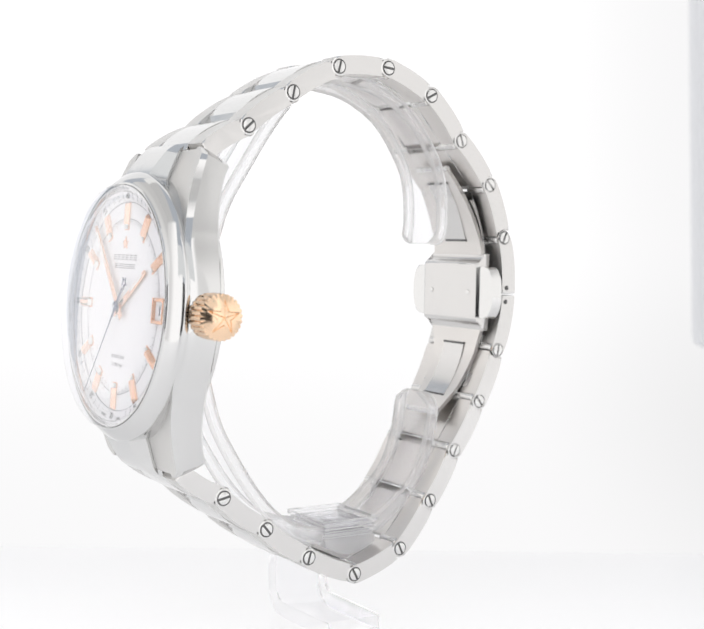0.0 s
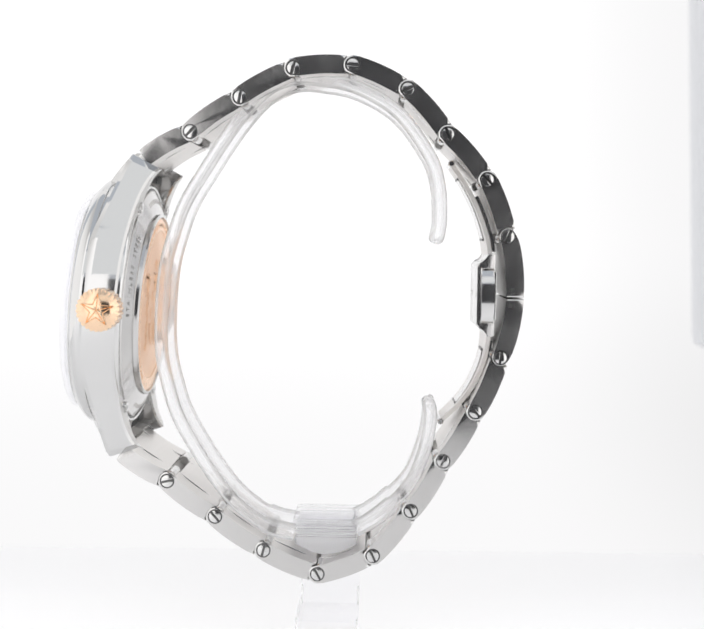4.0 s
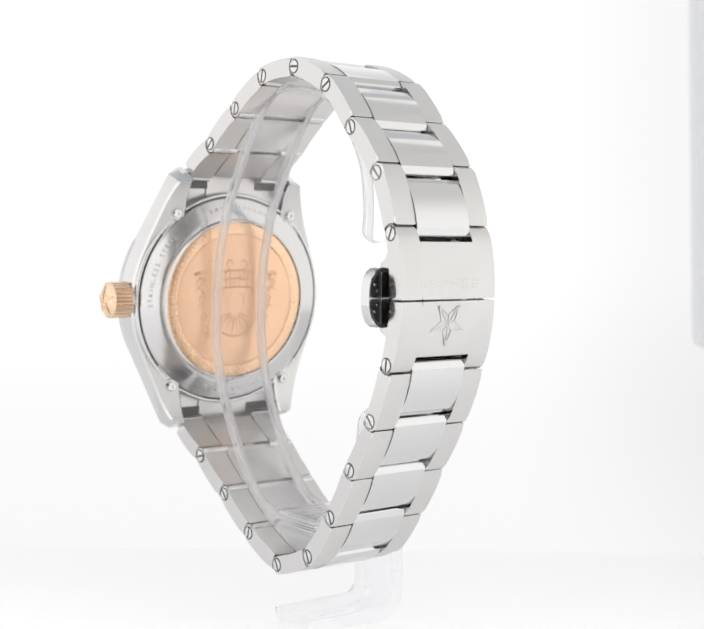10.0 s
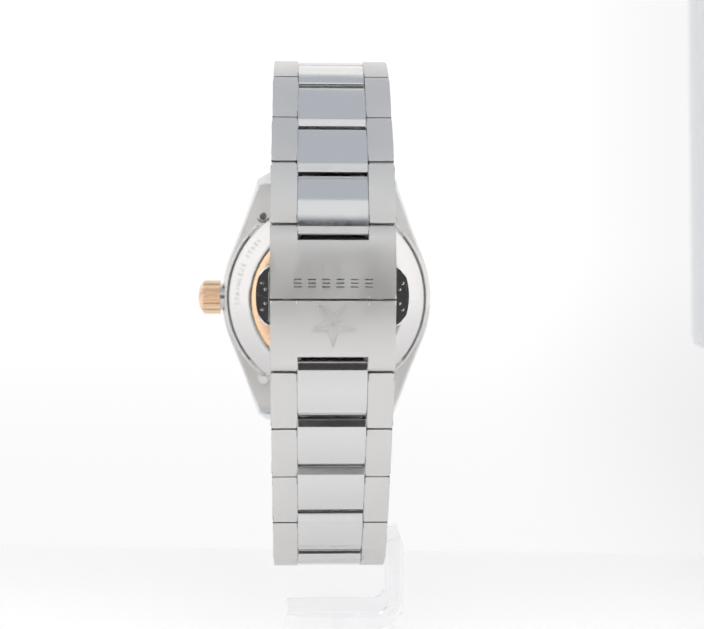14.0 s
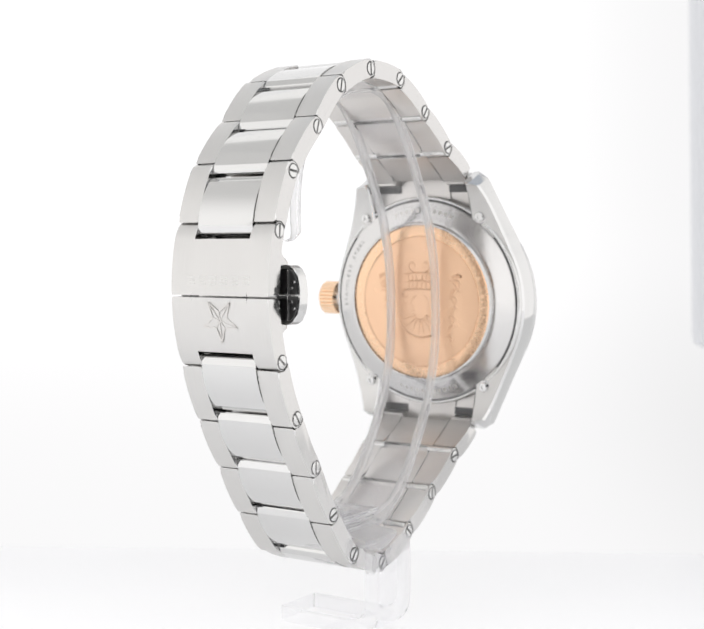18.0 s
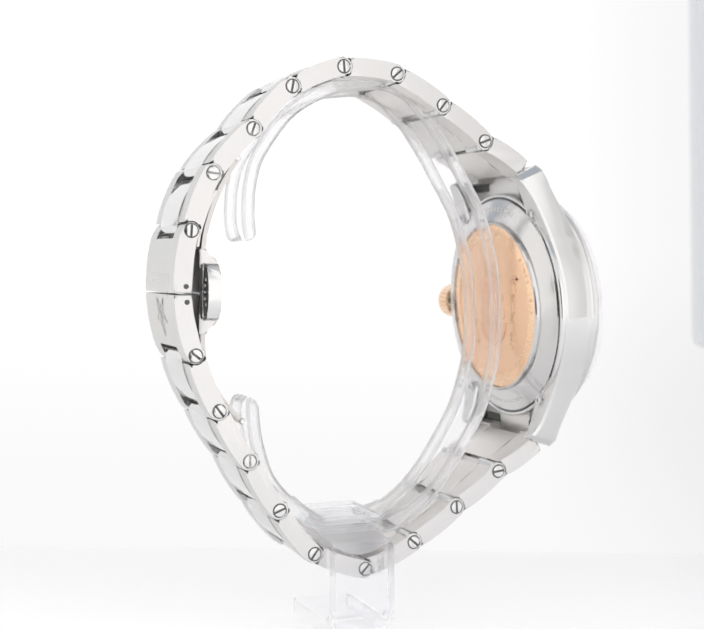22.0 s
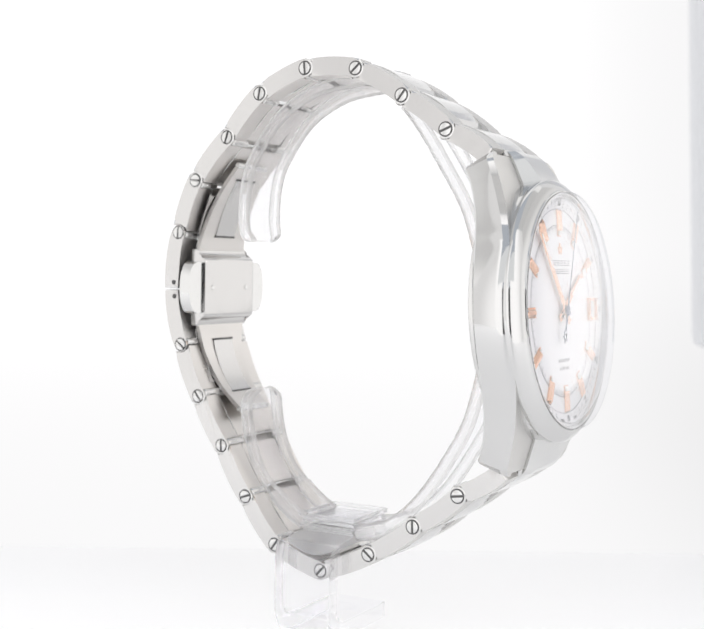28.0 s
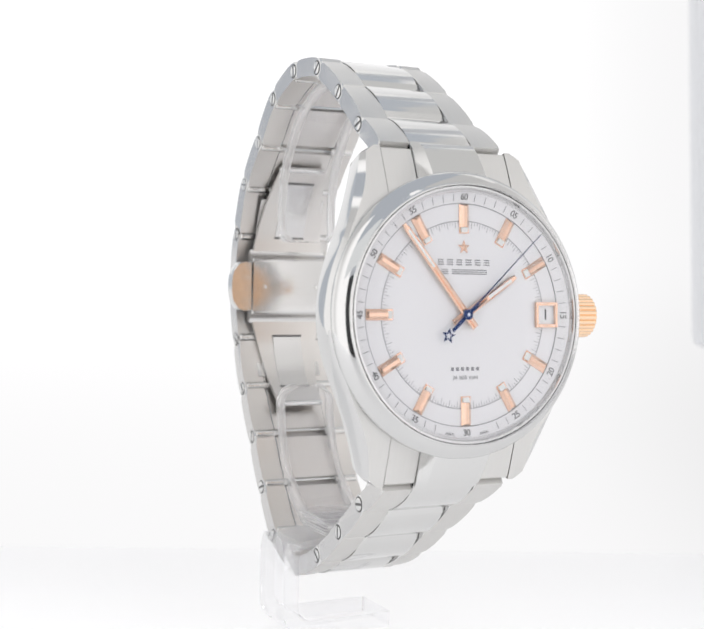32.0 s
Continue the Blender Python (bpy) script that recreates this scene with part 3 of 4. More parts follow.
def lug_top(au):
    return -0.15 - 0.43 * (max(0, au - 0.95) / 1.40) ** 1.25


def flank(bm, side):
    """One side of the case with its two lugs: upright polished flank, narrow bevel, brushed lug tops and slanting chamfered tips."""
    tip, chamfer = 2.355, 2.245
    us = [-tip + (tip - chamfer) * k / 3 for k in range(3)] + [-chamfer + 2 * chamfer * k / 120 for k in range(121)]
    us += [chamfer + (tip - chamfer) * k / 3 for k in range(1, 4)]
    rings = []
    for u in us:
        au = abs(u)
        drum, line = math.sqrt(max(1.985 ** 2 - u * u, 0.0)), 1.51 - 0.33 * (au - 1.6) - 0.55 * max(0.0, 1.15 - au) ** 1.5
        xo = (drum + line + math.sqrt((drum - line) ** 2 + 0.10 ** 2)) / 2
        xo -= 1.05 * max(0.0, au - chamfer)
        top = lug_top(au)
        ridge = top - 0.10 + 0.025 * min(1.0, au / 1.3)
        back = -0.665 - 0.30 * (au / 2.2) ** 3.2
        wide = 0.035 + 0.075 * math.exp(-((au - 1.75) / 0.45) ** 2)
        xi = 1.01
        ring = [(xi, top), (xo - wide, top), (xo, ridge)]
        for q in range(1, 8):
            f = q / 7
            ring.append((xo - 0.016 * f + 0.006 * math.sin(math.pi * f), ridge + (back + 0.035 - ridge) * f))
        ring += [(xo - 0.055, back), (xi + 0.03, back), (xi, back + 0.03)]
        ring = [(x, n, u - math.copysign(0.43 * max(0.0, -0.57 - n) * (au / tip) ** 4, u)) for x, n in ring]
        rings.append([bm.verts.new((side * x, v, n)) for x, n, v in ring])
    m = len(rings[0])
    for a, b in zip(rings, rings[1:]):
        for i in range(m):
            j = (i + 1) % m
            bm.faces.new((a[i], a[j], b[j], b[i]))
    bm.faces.new(rings[0])
    bm.faces.new(rings[-1])


bm = bmesh.new()
flank(bm, 1)
flank(bm, -1)
lathe(bm, [(0, -0.70), (1.60, -0.70), (1.86, -0.70), (1.90, -0.66), (1.90, -0.50), (1.945, -0.46), (1.945, -0.20), (1.88, -0.19), (1.70, -0.17), (1.70, -0.12), (0, -0.12)], 128)
bmesh.ops.recalc_face_normals(bm, faces=bm.faces)
for f in bm.faces:
    f.material_index = 1 if abs(f.normal.z) > 0.75 else 0
case = part("case", bm, [CASE_STEEL, BRUSHED], watch, "polished steel case with four lugs", 24, CASE)
bm = bmesh.new()
lathe(bm, [(1.70, -0.205), (1.955, -0.205), (1.968, -0.192), (1.970, -0.112), (1.960, -0.092), (1.925, -0.046), (1.875, 0.002), (1.83, 0.036), (1.803, 0.048), (1.792, 0.056), (1.786, 0.075), (1.770, 0.078), (1.760, 0.02), (1.755, -0.05), (1.70, -0.10)], 128, closed=True)
part("bezel", bm, CASE_STEEL, watch, "polished steel bezel", 50, CASE)
bm = bmesh.new()
dome = [(0.0, 0.345), (0.5, 0.338), (1.0, 0.315), (1.4, 0.275), (1.62, 0.238), (1.715, 0.212), (1.75, 0.190), (1.764, 0.165), (1.766, 0.03), (1.69, 0.03), (1.66, 0.10), (1.55, 0.17), (1.4, 0.205), (1.0, 0.24), (0.5, 0.262), (0.0, 0.268)]
lathe(bm, dome, 128)
crystal = part("crystal", bm, CRYSTAL, watch, "clear domed sapphire crystal", 40, CASE)
crystal.visible_shadow = False

# end pieces between the lugs
for sgn in (1, -1):
    def endpoly(u0, u1, up, deep):
        """Side view of an end piece: it follows the slope of the lugs' tops."""
        us = [u0 + (u1 - u0) * k / 8 for k in range(9)]
        top = [(sgn * u, lug_top(u) + up) for u in us]
        return [(sgn * u0, deep)] + top + [(sgn * (u1 + 0.02), lug_top(u1) + up - 0.06), (sgn * (u1 - 0.05), lug_top(u1) + up - 0.20), (sgn * (u1 - 0.17), lug_top(u1) + up - 0.22), (sgn * (u1 - 0.19), deep - 0.03)]
    bm = bmesh.new()
    prism(bm, endpoly(1.45, 2.31, -0.006, -0.54), -1.0, -0.522, "x", 0.012)
    prism(bm, endpoly(1.45, 2.31, -0.006, -0.54), 0.522, 1.0, "x", 0.012)
    bm.normal_update()
    bmesh.ops.recalc_face_normals(bm, faces=bm.faces)
    for f in bm.faces:
        f.material_index = 1 if f.normal.z < -0.5 else 0
    endl = part("end_link", bm, [BRUSHED, INNER_STEEL], watch, "brushed steel end piece between the lugs", 15, CASE)
    for side in (-1, 1):
        # Dark bar paints a shaded gap; no slot is cut here.
        bm = bmesh.new()
        box(bm, side * 0.50, side * 0.985, sgn * 1.985, sgn * 2.128, -0.60, -0.56)
        part("slot", bm, RECESS_SHADE, endl, "dark bar painted as slot shade under the end piece", 0, CASE)
    bm = bmesh.new()
    rings = []
    for k in range(15):     # the middle stands above the lugs and is bevelled along both sides
        u = 1.60 + 0.80 * k / 14
        crest = -0.10 - 0.32 * (max(0.0, u - 1.85) / 0.5) ** 1.2
        low = min(lug_top(u) + 0.035, crest - 0.03)
        end = 0.05 * max(0.0, (k - 12) / 2) ** 2
        crest, low = crest - end, low - end
        bed = -0.60 + 0.02 * k / 14
        ring = [(-0.515, bed), (-0.515, low), (-0.425, crest), (0.425, crest), (0.515, low), (0.515, bed)]
        rings.append([bm.verts.new((x, sgn * (u - (0.10 if n == bed and k == 14 else 0)), n)) for x, n in ring])
    for p, q in zip(rings, rings[1:]):
        for i in range(6):
            bm.faces.new((p[i], p[(i + 1) % 6], q[(i + 1) % 6], q[i]))
    bm.faces.new(rings[0])
    bm.faces.new(rings[-1])
    bmesh.ops.recalc_face_normals(bm, faces=bm.faces)
    for f in bm.faces:
        f.material_index = 1 if f.normal.z < -0.5 else 0
    part("end_link_centre", bm, [POLISHED, INNER_STEEL], endl, "polished raised middle of the end piece", 15, CASE)

# crown
bm = bmesh.new()
teeth = 26
prof = []
for i in range(teeth * 6):
    a = 2 * math.pi * i / (teeth * 6)
    prof.append((a, 0.296 + 0.024 * abs(math.sin(math.pi * (i % 6) / 6)) ** 0.6))
lo = [bm.verts.new((r * math.cos(a), r * math.sin(a), -0.02)) for a, r in prof]
hi = [bm.verts.new((r * math.cos(a), r * math.sin(a), 0.30)) for a, r in prof]
n = len(prof)
for i in range(n):
    bm.faces.new((lo[i], lo[(i + 1) % n], hi[(i + 1) % n], hi[i]))
bm.faces.new(lo[::-1])
cap = [hi]
for rr, hh in ((0.275, 0.322), (0.235, 0.348), (0.17, 0.375), (0.08, 0.392)):
    ringv = [bm.verts.new((rr * math.cos(a), rr * math.sin(a), hh)) for a, r in prof]
    for i in range(n):
        bm.faces.new((cap[-1][i], cap[-1][(i + 1) % n], ringv[(i + 1) % n], ringv[i]))
    cap.append(ringv)
bm.faces.new(cap[-1])
CROWN = CASE @ Matrix.Translation((2.02, 0, -0.485)) @ Matrix.Rotation(math.pi / 2, 4, "Y")
crown = part("crown", bm, GOLD, watch, "fluted rose gold winding crown", 28, CROWN)
bm = bmesh.new()
ring = star_points(0.25, 0.40, 0.0)
mid_v = bm.verts.new((0, 0, 0.400))
rv = [bm.verts.new((x, y, 0.341 if i % 2 == 0 else 0.388)) for i, (x, y) in enumerate(ring)]
bv = [bm.verts.new((x, y, 0.30)) for x, y in ring]
for i in range(10):
    bm.faces.new((rv[i], rv[(i + 1) % 10], mid_v))
    bm.faces.new((bv[i], bv[(i + 1) % 10], rv[(i + 1) % 10], rv[i]))
for a, b in [(ring[k], ring[(k + 1) % 10]) for k in range(10)] + [(ring[k], (0, 0)) for k in range(0, 10, 2)]:
    a, b = Vector(a), Vector(b)
    side = Vector((a.y - b.y, b.x - a.x)).normalized() * 0.017
    prev = None
    for k in range(6):      # raised lines along the star's edges
        p = a + (b - a) * k / 5
        top = 0.395 - 0.86 * p.length ** 2 + 0.012
        now = [bm.verts.new((*(p - side), top - 0.025)), bm.verts.new((*p, top + 0.004)), bm.verts.new((*(p + side), top - 0.025))]
        if prev:
            bm.faces.new((prev[0], prev[1], now[1], now[0]))
            bm.faces.new((prev[1], prev[2], now[2], now[1]))
        prev = now
part("star_relief", bm, GOLD, crown, "raised star on the crown's end", 10, CROWN)
bm = bmesh.new()
lathe(bm, [(0, -0.1), (0.24, -0.1), (0.24, 0.04), (0, 0.04)], 40)
part("crown_tube", bm, SIDE_STEEL, crown, "", 30, CROWN)

# dial
DIAL = CASE @ Matrix.Translation((0, 0, -0.055))
bm = bmesh.new()
lathe(bm, [(0, -0.03), (1.56, -0.03), (1.56, 0.0), (0, 0.0)], 128)
dial = part("dial", bm, DIAL_WHITE, watch, "plain silver-white dial", 30, DIAL)
bm = bmesh.new()
lathe(bm, [(1.525, -0.02), (1.525, 0.008), (1.535, 0.012), (1.700, 0.048), (1.752, 0.05), (1.752, -0.02)], 128, closed=True)
flange = part("minute_ring", bm, DIAL_WHITE, watch, "sloping white minute ring with black numerals", 30, DIAL)


bm = bmesh.new()
lathe(bm, [(1.700, 0.0), (1.705, 0.052), (1.728, 0.135), (1.754, 0.135), (1.754, 0.0)], 128, closed=True)
part("inner_wall", bm, POLISHED, flange, "polished steel wall round the minute ring", 30, DIAL)
bm = bmesh.new()
lathe(bm, [(1.520, 0.004), (1.524, 0.012), (1.530, 0.012), (1.534, 0.004)], 128, closed=True)
part("ring_line", bm, PALE_PRINT, flange, "fine grey line round the dial", 30, DIAL)


def radial(minute, r, h):
    a = -2 * math.pi * minute / 60
    return DIAL @ Matrix.Rotation(a, 4, "Z") @ Matrix.Translation((0, r, h))


bm = bmesh.new()
for i in range(60):
    if i % 5 and i not in (28, 29, 31, 32):
        a = -2 * math.pi * i / 60
        rot = Matrix.Rotation(a, 4, "Z")
        sub = bmesh.new()
        prism(sub, [(1.56, 0.014), (1.56, 0.0195), (1.655, 0.0405), (1.655, 0.035)], -0.0036, 0.0036, "x")
        sub.transform(rot)
        tmp_me = bpy.data.meshes.new("tmp")
        sub.to_mesh(tmp_me)
        sub.free()
        bm.from_mesh(tmp_me)
        bpy.data.meshes.remove(tmp_me)
tagged(part("minute_marks", bm, GREY_PRINT, flange, "fine printed minute marks", 0, DIAL), kind="stuff")
bm = bmesh.new()
for i in range(180):
    if i % 15 in (0, 1, 14):
        continue
    a = -2 * math.pi * i / 180
    c, s = math.cos(a), math.sin(a)
    long_ = i % 3 == 0
    r0, r1 = (1.19, 1.285) if long_ else (1.235, 1.285)
    w = 0.0030
    vs = [bm.verts.new((x * c - y * s, x * s + y * c, 0.003)) for x, y in ((-w, r0), (w, r0), (w, r1), (-w, r1))]
    vt = [bm.verts.new((v.co.x, v.co.y, 0.0005)) for v in vs]
    bm.faces.new(vs)
    for j in range(4):
        bm.faces.new((vt[j], vt[(j + 1) % 4], vs[(j + 1) % 4], vs[j]))
lathe(bm, [(1.280, 0.0005), (1.280, 0.002), (1.290, 0.002), (1.290, 0.0005)], 128)
tagged(part("seconds_track", bm, PALE_PRINT, dial, "fine printed seconds track", 0, DIAL), kind="stuff")
for i in range(12):
    mnt = i * 5
    lettering("numeral", "60" if i == 0 else "%02d" % mnt, 0.128, NUMERAL_PRINT, flange,
              radial(mnt, 1.612, 0.031) @ Matrix.Rotation(radians(12.0), 4, 'X') @ Matrix.Rotation(math.pi if 20 <= mnt <= 40 else 0, 4, "Z"), 0.003, 0.9)
lettering("small_print", "SWISS", 0.052, GREY_PRINT, flange, radial(28.4, 1.64, 0.038) @ Matrix.Rotation(radians(12.0), 4, 'X') @ Matrix.Rotation(math.pi, 4, "Z"), 0.002)
lettering("small_print", "MADE", 0.052, GREY_PRINT, flange, radial(31.6, 1.64, 0.038) @ Matrix.Rotation(radians(12.0), 4, 'X') @ Matrix.Rotation(math.pi, 4, "Z"), 0.002)
for i in range(12):
    if i == 3:
        continue
    bm = bmesh.new()
    ol = [(-0.074, 0.0), (-0.074, 0.014), (-0.026, 0.056), (0.026, 0.056), (0.074, 0.014), (0.074, 0.0)]
    prism(bm, ol, 1.20, 1.515, "y")
    prism(bm, [(-0.074, 0.0), (-0.074, 0.014), (0.074, 0.014), (0.074, 0.0)], 1.115, 1.20, "y")
    for v in bm.verts:      # the outer end slopes like the sides
        if v.co.z > 0.05 and v.co.y > 1.5:
            v.co.y -= 0.03
    idx = part("hour_marker", bm, ROSE, dial, "faceted rose gold hour marker", 20, radial(i * 5, 0, 0))
    bm = bmesh.new()
    prism(bm, [(1.128, 0.013), (1.128, 0.024), (1.195, 0.050), (1.1995, 0.013)], -0.05, 0.05, 'x')
    part("lume_tip", bm, [LUME], idx, "white luminous tip", 30, radial(i * 5, 0, 0))
bm = bmesh.new()
for a in ((1.15, 1.19, -0.18, 0.18), (1.47, 1.51, -0.18, 0.18), (1.19, 1.47, 0.13, 0.18), (1.19, 1.47, -0.18, -0.13)):
    box(bm, a[0], a[1], a[2], a[3], 0.0, 0.055, 0.01)
date = part("date_frame", bm, ROSE, dial, "rose gold frame of the date window", 30, DIAL)
bm = bmesh.new()
box(bm, 1.185, 1.475, -0.135, 0.135, 0.001, 0.006)
part("date_disc", bm, DATE_WHITE, date, "white date disc", 0, DIAL)
lettering("date_numeral", "1", 0.22, BLACK_PRINT, date, DIAL @ Matrix.Translation((1.33, 0, 0.008)), 0.002)
# the maker's words as plain bars, the star as a shape
bm = bmesh.new()
for i in range(6):
    x = -0.365 + 0.146 * i
    for dy in (-0.032, 0.0, 0.032):
        box(bm, x - 0.046, x + 0.046, 0.718 + dy - 0.0065, 0.718 + dy + 0.0065, 0.0, 0.003)
for x, w in ((-0.305, 0.055), (0.085, 0.28)):
    for dy in (-0.027, 0.0, 0.027):
        box(bm, x - w, x + w, 0.588 + dy - 0.005, 0.588 + dy + 0.005, 0.0, 0.003)
part("maker_words", bm, GREY_PRINT, dial, "short dark printed bars", 0, DIAL)
bm = bmesh.new()
for i in range(6):
    x = -0.20 + 0.08 * i
    box(bm, x - 0.024, x + 0.024, -0.765, -0.715, 0.0, 0.003)
part("model_words", bm, PALE_PRINT, dial, "small grey printed bars", 0, DIAL)
lettering("small_print", "36 000 VpH", 0.075, GREY_PRINT, dial, DIAL @ Matrix.Translation((0, -0.86, 0.002)), 0.001, 1.1)
bm = bmesh.new()
ring = star_points(0.095, 0.42)
mid_v = bm.verts.new((0, 0, 0.045))
rv = [bm.verts.new((x, y, 0.015)) for x, y in ring]
bv = [bm.verts.new((x, y, 0.0)) for x, y in ring]
for i in range(10):
    bm.faces.new((rv[i], rv[(i + 1) % 10], mid_v))
    bm.faces.new((bv[i], bv[(i + 1) % 10], rv[(i + 1) % 10], rv[i]))
part("applied_star", bm, ROSE, dial, "applied rose gold star", 5, DIAL @ Matrix.Translation((0, 0.925, 0)))


# hands
def hand_mesh(length, tail, w, h0, split):
    """A baton hand: the inner half has a V-shaped groove, the outer half a flat bed for the lume."""
    bm = bmesh.new()

    def section(y, k, groove):
        ol = [(-w, 0.0), (-w, 0.010), (-w * 0.55, 0.026), (0, 0.026 - groove), (w * 0.55, 0.026), (w, 0.010), (w, 0.0)]
        return [bm.verts.new((x * k, y, h0 + z)) for x, z in ol]
    rings = [section(-tail, 1.0, 0.020), section(0.0, 1.0, 0.020), section(split - 0.01, 0.93, 0.020), section(split, 0.93, 0.004),
             section(length - 0.07, 0.80, 0.004), section(length, 0.52, 0.004)]
    for r0, r1 in zip(rings, rings[1:]):
        for i in range(7):
            bm.faces.new((r0[i], r0[(i + 1) % 7], r1[(i + 1) % 7], r1[i]))
    bm.faces.new(rings[0])
    bm.faces.new(rings[-1])
    return bm


hour_hand = part("hour_hand", hand_mesh(0.97, 0.22, 0.055, 0.028, 0.42), ROSE, watch, "rose gold baton hour hand", 10)
minute_hand = part("minute_hand", hand_mesh(1.54, 0.22, 0.052, 0.058, 0.80), ROSE, watch, "rose gold baton minute hand", 10)
for hand, y0, y1, z, w in ((hour_hand, 0.44, 0.88, 0.050, 0.022), (minute_hand, 0.82, 1.44, 0.080, 0.018)):
    bm = bmesh.new()
    box(bm, -w, w, y0, y1, z - 0.012, z + 0.004)
    part("lume_line", bm, LUME, hand, "pale luminous line", 0)
bm = bmesh.new()
prism(bm, [(-0.022, -0.33), (0.022, -0.33), (0.03, 0.0), (0.010, 0.35), (0.0045, 1.655), (-0.0045, 1.655), (-0.010, 0.35), (-0.03, 0.0)], 0.090, 0.098, "z")
lathe(bm, [(0, 0.086), (0.072, 0.086), (0.072, 0.112), (0.05, 0.12), (0, 0.12)], 32)
ro, ri = star_points(0.105, 0.46, math.pi), star_points(0.058, 0.46, math.pi)
for i in range(10):
    j = (i + 1) % 10
    q = [ro[i], ro[j], ri[j], ri[i]]
    prism(bm, [(x, y - 0.42) for x, y in q], 0.090, 0.098, "z")
second_hand = part("second_hand", bm, BLUE_STEEL, watch, "thin blued sweep second hand with star tail", 30)
bm = bmesh.new()
lathe(bm, [(0, 0.0), (0.055, 0.0), (0.055, 0.08), (0.022, 0.08), (0.022, 0.126), (0, 0.13)], 24)
part("hand_hub", bm, POLISHED, watch, "", 30, DIAL)
CASE_M = DIAL.copy()
CASE_M.translation = DIAL.translation * CM
hour_hand.matrix_basis = CASE_M @ Matrix.Rotation(radians(-57.0), 4, "Z")


def hand_pose(deg):
    return CASE_M @ Matrix.Rotation(radians(-deg), 4, "Z")


# case back
bm = bmesh.new()
lathe(bm, [(0, -0.66), (1.84, -0.66), (1.84, -0.735), (1.828, -0.752), (1.80, -0.758), (1.545, -0.850), (1.47, -0.858), (1.462, -0.905), (1.445, -0.928), (1.42, -0.928), (1.41, -0.87), (0, -0.87)], 128)
caseback = part("case_back", bm, SIDE_STEEL, watch, "polished steel case back with lettering", 25, CASE)
# Dark ring paints the shade between case back and lip.
bm = bmesh.new()
lathe(bm, [(1.838, -0.705), (1.872, -0.705), (1.872, -0.69), (1.838, -0.69)], 128, closed=True)
part("groove", bm, RECESS_SHADE, caseback, "dark ring painted as groove shade round the case back", 30, CASE)
bm = bmesh.new()
lathe(bm, [(1.408, -0.86), (1.408, -0.90), (1.37, -0.912), (1.21, -0.916), (1.19, -0.899), (1.16, -0.901), (0.6, -0.914), (0, -0.918)], 128)
for f in bm.faces:          # a brighter rim round the matt field
    f.material_index = 1 if f.calc_center_median().xy.length > 1.2 else 0
lip = bmesh.new()
lathe(lip, [(1.868, -0.66), (1.868, -0.722), (1.880, -0.738), (1.908, -0.738), (1.925, -0.722), (1.932, -0.66)], 128, closed=True)
part("back_lip", lip, POLISHED, caseback, "rounded polished lip round the case back", 60, CASE)
medal = part("medallion", bm, [GOLD_MATT, GOLD_RIM], caseback, "rose gold case back medallion with raised ornament", 25, CASE)


def back_at(ang, r, h):
    """A pose on the case back, seen from behind: angle clockwise from the top as seen from behind."""
    a = radians(ang)
    base = CASE @ Matrix.Rotation(math.pi, 4, "Y")
    return base @ Matrix.Rotation(-a, 4, "Z") @ Matrix.Translation((0, r, h))


SLOPE = Matrix.Rotation(radians(-19.8), 4, "X")
for i, ch in enumerate("STAINLESS STEEL"):
    if ch != " ":
        lettering("engraved_letter", ch, 0.118, ENGRAVED, caseback, back_at(-93 + i * 3.15, 1.672, 0.805) @ SLOPE, 0.004)
bm = bmesh.new()
for ang in list(range(-18, 24, 4)) + list(range(158, 200, 4)):
    sub = bmesh.new()
    box(sub, -0.03, 0.03, -0.035, 0.035, -0.003, 0.003)
    sub.transform(CASE.inverted() @ back_at(ang, 1.672, 0.805) @ SLOPE)
    tmp_me = bpy.data.meshes.new("tmp")
    sub.to_mesh(tmp_me)
    sub.free()
    bm.from_mesh(tmp_me)
    bpy.data.meshes.remove(tmp_me)
tagged(part("engraved_marks", bm, INNER_STEEL, caseback, "small engraved marks round the case back", 0, CASE), kind="stuff")
for i, ch in enumerate("SINCE 1865"):
    if ch != " ":
        lettering("relief_letter", ch, 0.10, GOLD, medal, back_at(52 + i * 4.6, 1.285, 0.9145), 0.006)
# rim marks and curled ornament of the medallion as plain relief
bm = bmesh.new()
for ang in list(range(-150, 40, 5)) + list(range(112, 150, 5)):
    a = radians(ang)
    for off, tall in ((-0.022, 0.03), (0.022, 0.03)):
        sub = bmesh.new()
        box(sub, off - 0.006, off + 0.006, 1.295 - tall, 1.295 + tall, 0.912, 0.9165)
        sub.transform(Matrix.Rotation(math.pi, 4, "Y") @ Matrix.Rotation(-a, 4, "Z"))
        tmp_me = bpy.data.meshes.new("tmp")
        sub.to_mesh(tmp_me)
        sub.free()
        bm.from_mesh(tmp_me)
        bpy.data.meshes.remove(tmp_me)
tagged(part("rim_marks", bm, GOLD_RIM, medal, "small worn marks round the rim", 0, CASE), kind="stuff")


